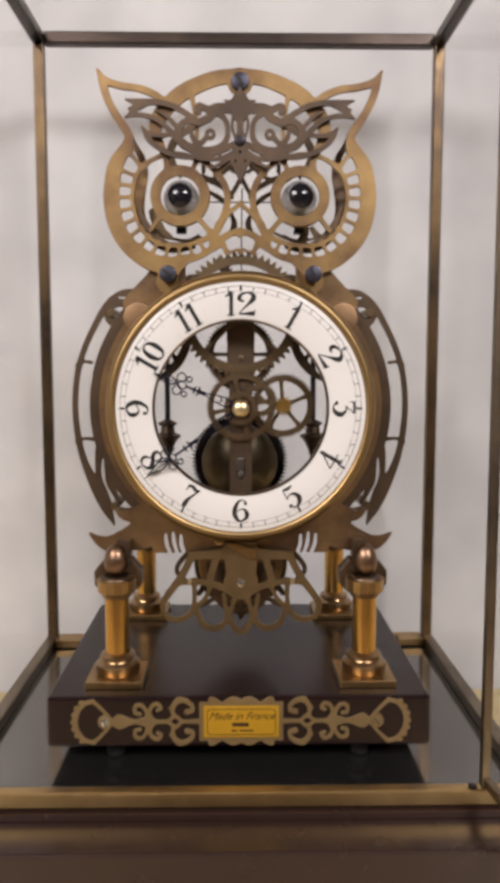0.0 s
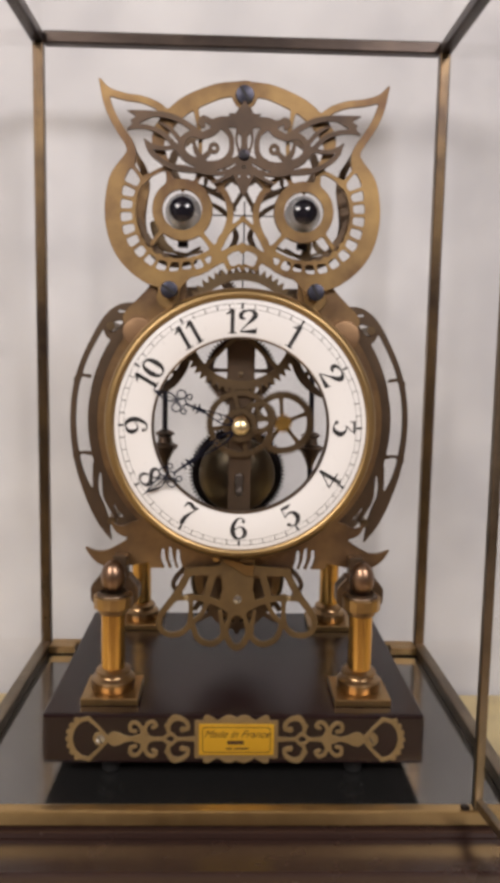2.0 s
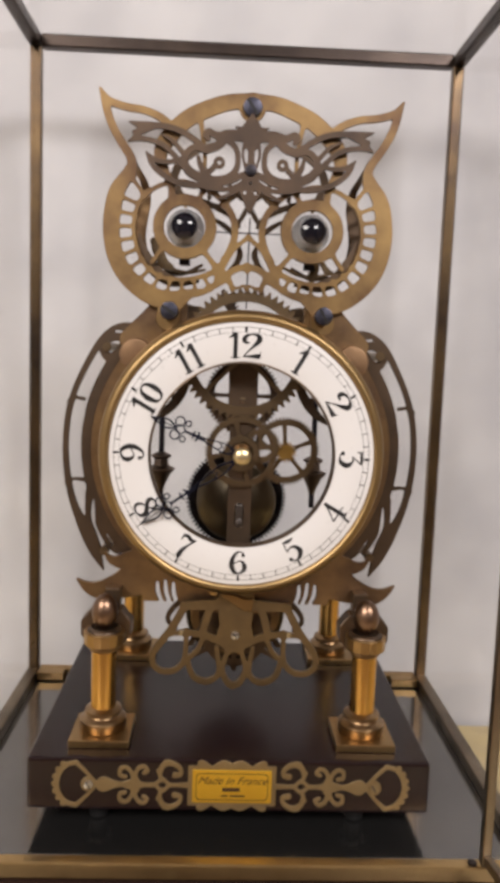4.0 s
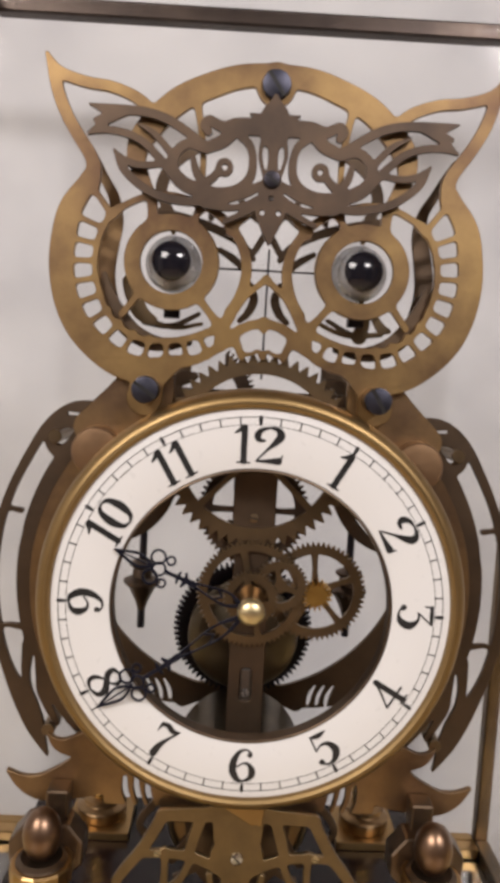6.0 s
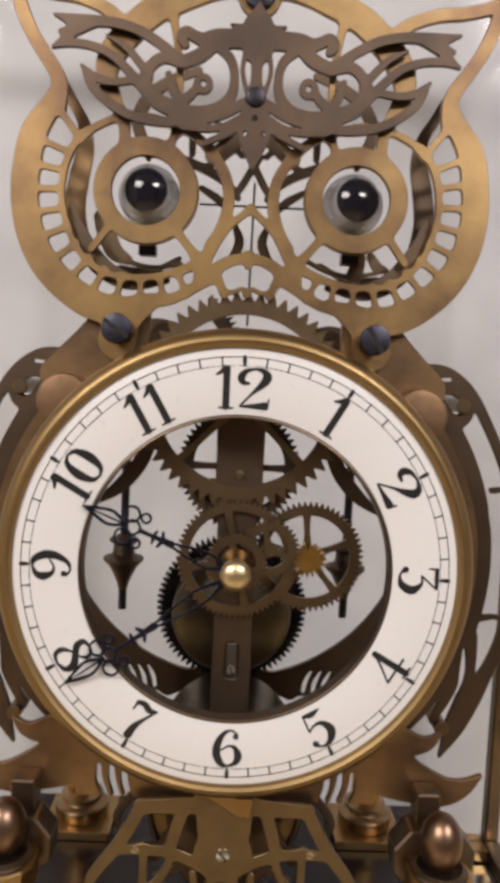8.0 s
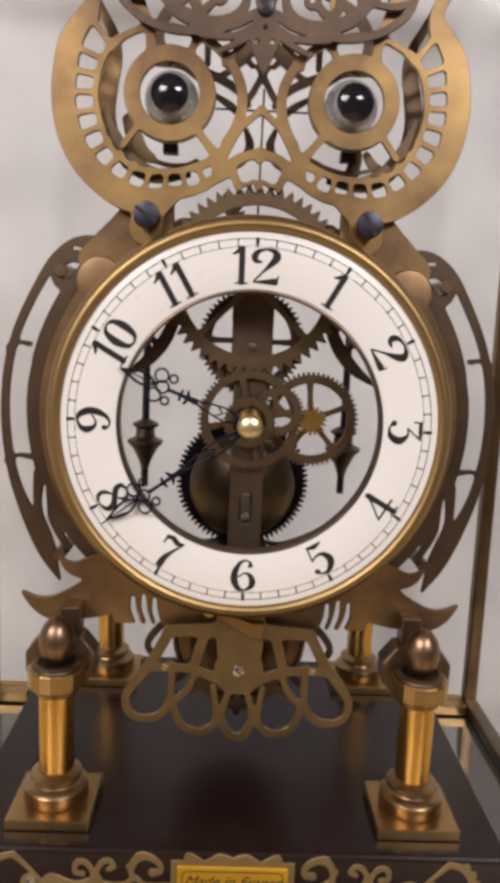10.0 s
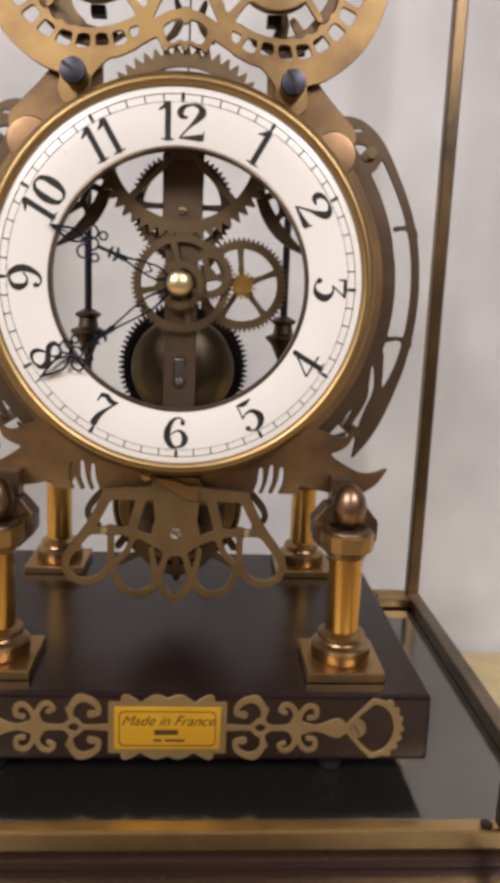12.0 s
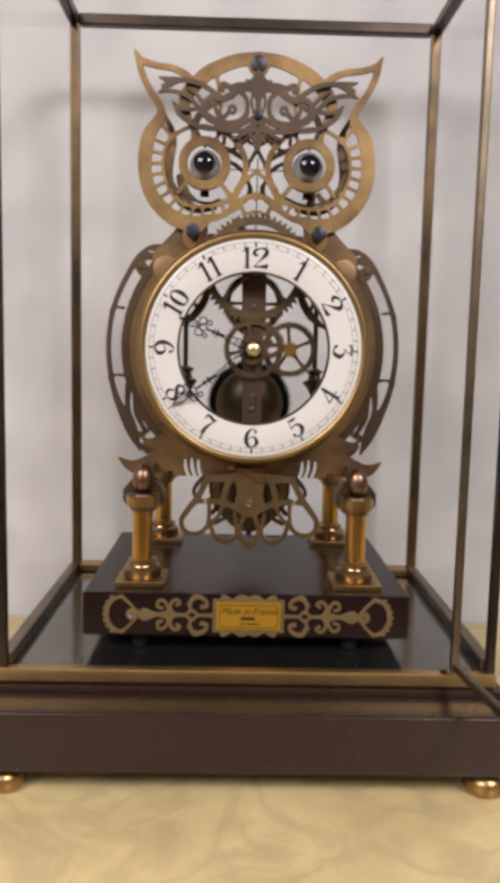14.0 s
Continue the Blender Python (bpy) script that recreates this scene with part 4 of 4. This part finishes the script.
cpart("barrel", front_lathe([(0.0282, 0.0), (0.0282, 0.008), (0.0268, 0.0105), (0.0220, 0.0135), (0.0135, 0.0160), (0.0105, 0.0170), (0, 0.0172)], -0.0006, 0.098, 0.2470, 64), BARREL_BRASS, None, "brown brass spring barrel", True)
cpart("barrel_arbor", front_lathe([(0.0035, 0.0), (0.0035, 0.012), (0.0028, 0.013), (0, 0.0132)], -0.0006, 0.0820, 0.2470, 24), SILVER, None, "square steel winding arbor", True)

rack = Fretwork(-4, 34, -8, 34, 0.35, mirror=False)
rack.wheel(0, 0, 30.0, 27.4, 80, 0.3).disc(0, 0, 22.0, cut=True).plate(-5, 14.5, -9, 35, 0.2, cut=True).plate(-5, 35, -9, 3.0, 0.2, cut=True)
rack_sheet = csheet("strike_rack", rack, 0, 1.6, BROW_BRONZE, None, "dark toothed rack behind the beak", 0.1)
rack_sheet.matrix_basis = HOLD @ pose(-0.0300, 0.045, 0.366)

bridge = Fretwork(-14, 14, 196, 362, 0.5)
bridge.plate(-7.4, 7.4, 222, 322, 1.0).plate(-8.8, 8.8, 308, 362, 1.0)
bridge.stroke([(0, 316), (0, 328)], [8, 6.5]).disc(0, 291.5, 8.0)
bridge.plate(-2.6, 2.6, 244.0, 259.0, 2.4, cut=True)
csheet("bridge", bridge, 21.0, 2.2, WING_BRONZE, None, "upright brown brass bridge with a slot")
cpart("bridge_foot", box(-0.0090, 0.0090, 0.0222, 0.0245, 0.333, 0.362, 0.0010), GUN_METAL, None, "dark steel block at the top of the bridge")
screw("bridge_screw", 0.0, 0.0210, 0.3228 + clock_floor, 0.0018, GEAR_BRASS, clock, 10)
cpart("slide", box(-0.0022, 0.0022, 0.0214, 0.0230, 0.2447, 0.2583, 0.0007), SLIDE_STEEL, None, "grey steel slide in the slot of the bridge")
screw("bridge_screw", 0.0, 0.0212, 0.2480 + clock_floor, 0.0017, SILVER, clock, 70)
cpart("arbor", front_lathe([(0.0056, 0), (0.0056, 0.006), (0.0048, 0.007), (0.0048, 0.011), (0.0054, 0.012), (0.0054, 0.018), (0.0040, 0.0205), (0.0032, 0.0300), (0, 0.0302)], 0, 0.0296, ZC * MM, 24), COPPER, None, "steel arbor behind the pointers", True)
for sx in (-1, 1):
    scroll = Fretwork(-62, 62, 296, 352, 0.4, mirror=False)
    scroll.stroke([(sx * 29, 349), (sx * 33.5, 339), (sx * 35.5, 331), (sx * 40, 322), (sx * 47, 314), (sx * 57, 307)], [2.0, 1.6, 2.6, 3.0, 2.6, 0.6])
    scroll.stroke([(sx * 35.5, 331), (sx * 42, 333), (sx * 45, 326), (sx * 41, 321)], [1.6, 1.4, 1.5, 1.4])
    scroll.stroke([(sx * 45, 326), (sx * 52, 322), (sx * 58, 316)], [1.4, 1.5, 1.5])
    csheet("scroll_bracket", scroll, 33, 1.8, WING_BRONZE, None, "scrolled dark bracket", 0.2)
    hx, hy = sx * 0.0565, 0.120
    weight = cpart("hanging_rod", rod((hx, hy, 0.238), (hx, hy, 0.345), 0.0021, 12), GUN_METAL, None, "dark hanging rod with a turned bob", True)
    bm = lathe([(0.0, -0.0125), (0.0018, -0.0115), (0.0030, -0.0075), (0.0060, -0.0015), (0.0088, 0.0012), (0.0088, 0.0024), (0.0050, 0.0040), (0.0044, 0.0080), (0.0064, 0.0094), (0.0064, 0.0104), (0.0022, 0.0125)], 20)
    bmesh.ops.scale(bm, vec=(1.15, 1.15, 1.2), verts=bm.verts)
    part("bob", bm, BROW_BRONZE, weight, "turned dark bronze bob", True, pose(hx, hy, 0.262))

# gathering arm below the dial
screw("click_screw", -0.0141, 0.0178, 0.2046 + clock_floor, 0.0030, FRAME_BRASS, clock, 20, "brass screw under the dial")
click = Fretwork(-16, 16, 184, 210, 0.35, mirror=False).stroke([(-8, 202.5), (0, 199.6), (6, 196)], [1.2, 2.6, 3.0]).stroke([(9.6, 199.6), (8.8, 193.4)], [0.8, 0.8]).stroke([(1, 199.4), (9, 198.8)], [1.0, 1.6])
csheet("click_plate", click, 14.5, 1.4, FRAME_BRASS, None, "small pointed brass click plate", 0.15)

# ---- the clock: tail ----
tail = Fretwork(-60, 60, 136, 204, 0.4, fillet=1.4)
tail.disc(0, 176.6, 11).stroke([(0, 199), (0, 187)], [11, 10]).stroke([(0, 197), (16, 195.6), (32, 194.6)], [4, 3.2, 2.6])
tail.stroke([(32, 194), (39.3, 180.2), (47.5, 169), (51, 162.6), (50, 155.9), (44.7, 152.2), (37.2, 152.9), (31.9, 158.1), (30.4, 166), (30.4, 178.4)], [2.5, 2.4, 2.2, 1.9, 1.8, 1.8, 1.8, 1.7, 1.5, 1.6])
tail.stroke([(40.5, 176.6), (29.6, 177.4), (18.6, 176), (8.7, 172)], [1.4, 2.0, 2.2, 2.4])
tail.stroke([(15.5, 195), (18.2, 186), (20.5, 177)], [2.4, 2.4, 2.2])
tail.stroke([(29.5, 160.2), (26, 150.2), (19.5, 146.2), (13.8, 147), (9.4, 152.7), (11.2, 168)], [1.6, 1.8, 2.0, 1.9, 1.6, 1.4]).stroke([(29, 160.5), (23.4, 166.2), (19.9, 174)], 1.5)
tail.stroke([(3.9, 167.5), (7.2, 155.2), (5.8, 149.2), (3, 144.9), (0, 143.6)], [1.5, 1.7, 1.9, 2.0, 2.0])
tail_sheet = csheet("tail_ornament", tail, 13, 1.8, TAIL_BRASS, None, "pierced brass tail of looping feathers", 0.18)
tail_sheet.matrix_basis = HOLD @ pose(0, 0.0165, 0)
under = Fretwork(-46, 46, 142, 200, 0.5)
under.ring(0, 172, 18, 2.6).disc(0, 184, 23).stroke([(0, 196), (0, 150)], 1.8).stroke([(0, 172), (26, 158)], 1.6).stroke([(12, 190), (28, 166)], 1.8)
under.stroke([(33, 196), (41, 187), (42.6, 181), (38, 176)], [1.8, 1.7, 1.5, 1.6])
csheet("inner_tail", under, 28.5, 1.4, WING_BRONZE, None, "dark steel work behind the tail", 0.18)
drum = cpart("spring_drum", front_lathe([(0.0314, 0.0), (0.0314, 0.0618), (0.0306, 0.0628), (0.0296, 0.0628), (0.0290, 0.0618), (0, 0.0618)], 0, 0.0940, 0.1860, 72), BARREL_BRASS, None, "dark brown turned spring drum behind the tail", True)
cpart("drum_cap", front_lathe([(0.0286, 0.0), (0.0286, 0.0008), (0.0278, 0.0014), (0.0120, 0.0016), (0, 0.0018)], 0, 0.0321, 0.1860, 72), BODY_BRASS, drum, "brown brass cap of the drum", True)
for sx in (-1, 1):
    screw("tail_pin", sx * 0.0335, 0.0166, 0.1775 + clock_floor, 0.0015, HUB_BRASS, clock, 20, "small bright brass pin")
screw("tail_screw", 0.0, 0.0166, 0.1766 + clock_floor, 0.0026, SILVER, clock, 45, "bright steel tail screw")

# ---- the clock: dial ----



def ring_profile(prof, steps=128):
    """A moulded ring round the dial's centre from (radius, y) pairs in metres, closed."""
    bm = bmesh.new()
    rings = [[bm.verts.new((r * math.cos(2 * math.pi * k / steps), y, ZC * MM + r * math.sin(2 * math.pi * k / steps))) for k in range(steps)] for r, y in prof]
    for a, b in zip(rings, rings[1:] + rings[:1]):
        for k in range(steps):
            n = (k + 1) % steps
            bm.faces.new((a[k], a[n], b[n], b[k]))
    bmesh.ops.recalc_face_normals(bm, faces=bm.faces[:])
    return bm


dial = cpart("dial", ring_profile([(0.0545, 0.0016), (0.0548, 0.0002), (0.0556, 0.0), (0.0765, 0.0), (0.0774, 0.0004), (0.0774, 0.0022), (0.0545, 0.0022)]), ENAMEL, None, "white enamel dial ring with black Arabic numerals", True)
cpart("inner_rim", ring_profile([(0.0535, 0.0060), (0.0535, 0.0000), (0.0539, -0.0004), (0.0545, -0.0002), (0.0545, 0.0060)]), WING_BRONZE, dial, "narrow dark brass rim inside the dial", True)
cpart("bezel", ring_profile([(0.0774, 0.0120), (0.0774, 0.0004), (0.0780, -0.0012), (0.0791, -0.0018), (0.0800, -0.0010), (0.0806, -0.0010), (0.0822, 0.0000), (0.0836, 0.0022), (0.0844, 0.0058), (0.0844, 0.0222), (0.0810, 0.0222), (0.0795, 0.0120)]), BEZEL_BRASS, None, "rounded brass bezel round the dial", True)
for sx, sz in ((0.058, 0.052), (-0.058, 0.052), (0.058, -0.052), (-0.058, -0.052)):
    cpart("dial_post", rod((sx * 0.95, 0.002, ZC * MM + sz * 0.95), (sx * 0.95, 0.0225, ZC * MM + sz * 0.95), 0.002), GEAR_BRASS, None, "dial post", True)

track = Fretwork(-77, 77, ZC - 77, ZC + 77, 0.3, mirror=False)
track.ring(0, ZC, 74.4, 0.16).ring(0, ZC, 71.4, 0.14)
for k in range(60):
    a = radians(6 * k)
    u, v = math.sin(a), math.cos(a)
    if k % 5:
        track.stroke([(71.4 * u, ZC + 71.4 * v), (74.4 * u, ZC + 74.4 * v)], 0.24, n=1)
    else:
        track.stroke([(71.2 * u, ZC + 71.2 * v), (73.0 * u, ZC + 73.0 * v), (74.6 * u, ZC + 74.6 * v)], [0.2, 0.75, 0.5], n=3)
csheet("minute_track", track, -0.16, 0.14, BLACK_PAINT, dial, "fine black minute track", 0.02)

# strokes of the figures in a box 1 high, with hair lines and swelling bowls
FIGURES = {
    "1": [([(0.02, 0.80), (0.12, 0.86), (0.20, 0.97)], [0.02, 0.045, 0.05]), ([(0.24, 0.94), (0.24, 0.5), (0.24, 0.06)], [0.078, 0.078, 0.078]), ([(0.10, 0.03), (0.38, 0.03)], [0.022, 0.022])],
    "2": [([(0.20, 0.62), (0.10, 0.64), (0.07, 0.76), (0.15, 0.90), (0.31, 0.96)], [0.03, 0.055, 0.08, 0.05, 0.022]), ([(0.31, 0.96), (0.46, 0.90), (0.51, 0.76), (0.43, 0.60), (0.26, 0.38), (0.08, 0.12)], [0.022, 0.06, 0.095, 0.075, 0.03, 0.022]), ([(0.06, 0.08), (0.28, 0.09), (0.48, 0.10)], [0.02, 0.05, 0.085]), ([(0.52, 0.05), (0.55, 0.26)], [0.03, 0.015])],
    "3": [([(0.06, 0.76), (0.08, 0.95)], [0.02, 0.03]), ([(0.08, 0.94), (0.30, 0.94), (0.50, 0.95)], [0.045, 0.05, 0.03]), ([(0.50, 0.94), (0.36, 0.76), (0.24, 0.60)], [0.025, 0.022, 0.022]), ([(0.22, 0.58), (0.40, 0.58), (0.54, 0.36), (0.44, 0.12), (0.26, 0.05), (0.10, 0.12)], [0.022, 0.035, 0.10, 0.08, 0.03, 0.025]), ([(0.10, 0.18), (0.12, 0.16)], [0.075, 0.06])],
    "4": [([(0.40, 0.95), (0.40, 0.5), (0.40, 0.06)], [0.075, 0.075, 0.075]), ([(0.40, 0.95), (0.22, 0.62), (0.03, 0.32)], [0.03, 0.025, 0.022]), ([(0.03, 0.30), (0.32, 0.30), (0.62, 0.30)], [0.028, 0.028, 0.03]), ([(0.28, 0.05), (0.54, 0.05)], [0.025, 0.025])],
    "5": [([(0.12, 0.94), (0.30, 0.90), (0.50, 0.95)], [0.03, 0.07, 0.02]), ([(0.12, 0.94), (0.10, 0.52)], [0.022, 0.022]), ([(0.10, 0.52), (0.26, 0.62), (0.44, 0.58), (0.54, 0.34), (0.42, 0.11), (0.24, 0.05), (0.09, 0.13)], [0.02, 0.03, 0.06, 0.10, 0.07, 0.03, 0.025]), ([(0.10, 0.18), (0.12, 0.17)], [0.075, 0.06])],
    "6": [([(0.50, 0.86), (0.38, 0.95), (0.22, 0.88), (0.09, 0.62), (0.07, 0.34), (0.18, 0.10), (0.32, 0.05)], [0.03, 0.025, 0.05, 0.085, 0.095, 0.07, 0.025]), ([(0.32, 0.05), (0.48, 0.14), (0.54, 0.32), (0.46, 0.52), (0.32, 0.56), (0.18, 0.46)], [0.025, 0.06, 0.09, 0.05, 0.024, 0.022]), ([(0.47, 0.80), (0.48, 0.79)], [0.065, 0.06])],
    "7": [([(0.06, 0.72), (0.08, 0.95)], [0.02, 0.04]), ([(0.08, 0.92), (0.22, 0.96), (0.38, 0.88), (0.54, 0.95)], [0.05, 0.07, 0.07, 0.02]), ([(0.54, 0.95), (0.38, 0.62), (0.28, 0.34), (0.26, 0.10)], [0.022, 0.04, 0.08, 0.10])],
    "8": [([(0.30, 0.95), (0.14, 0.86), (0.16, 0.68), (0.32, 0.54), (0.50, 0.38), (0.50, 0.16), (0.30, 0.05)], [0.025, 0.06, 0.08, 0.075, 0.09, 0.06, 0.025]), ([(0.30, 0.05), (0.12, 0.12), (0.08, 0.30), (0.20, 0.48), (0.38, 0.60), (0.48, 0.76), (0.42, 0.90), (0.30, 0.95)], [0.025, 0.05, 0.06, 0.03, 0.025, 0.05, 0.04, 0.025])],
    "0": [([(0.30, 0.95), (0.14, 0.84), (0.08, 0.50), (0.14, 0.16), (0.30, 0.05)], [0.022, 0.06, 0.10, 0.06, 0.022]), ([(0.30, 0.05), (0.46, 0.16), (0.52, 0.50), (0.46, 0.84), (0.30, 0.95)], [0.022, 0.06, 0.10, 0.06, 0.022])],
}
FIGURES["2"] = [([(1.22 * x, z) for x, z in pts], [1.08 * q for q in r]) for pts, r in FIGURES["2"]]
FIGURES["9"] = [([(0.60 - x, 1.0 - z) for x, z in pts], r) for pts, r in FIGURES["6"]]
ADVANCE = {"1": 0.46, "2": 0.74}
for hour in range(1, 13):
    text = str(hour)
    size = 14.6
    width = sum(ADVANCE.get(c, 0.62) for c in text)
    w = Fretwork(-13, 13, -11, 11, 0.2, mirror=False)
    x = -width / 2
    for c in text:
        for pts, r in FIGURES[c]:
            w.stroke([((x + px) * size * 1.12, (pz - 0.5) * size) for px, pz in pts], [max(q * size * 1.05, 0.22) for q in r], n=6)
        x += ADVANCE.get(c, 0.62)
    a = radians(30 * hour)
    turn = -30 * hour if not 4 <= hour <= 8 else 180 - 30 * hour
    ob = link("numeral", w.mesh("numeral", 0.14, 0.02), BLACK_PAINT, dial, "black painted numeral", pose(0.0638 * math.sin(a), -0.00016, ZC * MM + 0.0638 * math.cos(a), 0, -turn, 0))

# ---- the clock: pointers ----


def pointer(name, length, tip_angle, y, label):
    """A pierced steel pointer drawn along +z and turned clockwise by its angle."""
    w = Fretwork(-12, 12, -8, length + 3, 0.2)
    w.disc(0, 0, 5.0)
    top = length - 21.5
    w.stroke([(0, 4), (2.6, 0.3 * top), (0.9, 0.62 * top), (0, 0.72 * top)], [1.0, 0.42, 0.42, 0.6]).stroke([(0, 0.34 * top), (2.3, 0.42 * top)], 0.32)
    w.stroke([(0, 0.68 * top), (0, 0.86 * top), (0, top)], [1.3, 0.7, 0.8]).stroke([(0, 0.76 * top), (2.6, 0.79 * top)], [0.9, 0.5]).stroke([(0, 0.86 * top), (2.2, 0.85 * top)], [0.8, 0.4])
    w.ring(0, top + 2.8, 2.5, 0.42).ring(4.2, top + 4.8, 2.7, 0.42).ring(4.8, top - 0.2, 1.6, 0.42)
    w.stroke([(0, top + 5.2), (2.4, top + 11), (1.3, length - 5), (0, length)], [0.5, 0.5, 0.5, 0.2]).stroke([(0, top + 6), (0, length)], [0.3, 0.2])
    ob = csheet(name, w, 0, 0.7, BLUE_STEEL, None, label, 0.1)
    ob.matrix_basis = HOLD @ pose(0, y * MM, ZC * MM, 0, tip_angle, 0)
    return ob


pointer("hour_pointer", 57.5, -68.0, -1.6, "pierced blue-black steel hour pointer")
pointer("minute_pointer", 71.0, -125.5, -2.8, "pierced blue-black steel minute pointer")
cpart("hub", front_lathe([(0.0053, 0), (0.0053, 0.0016), (0.0049, 0.0028), (0.0036, 0.0038), (0.0014, 0.0044), (0, 0.0045)], 0, -0.0026, ZC * MM, 36), HUB_BRASS, None, "domed polished brass hub cap", True)
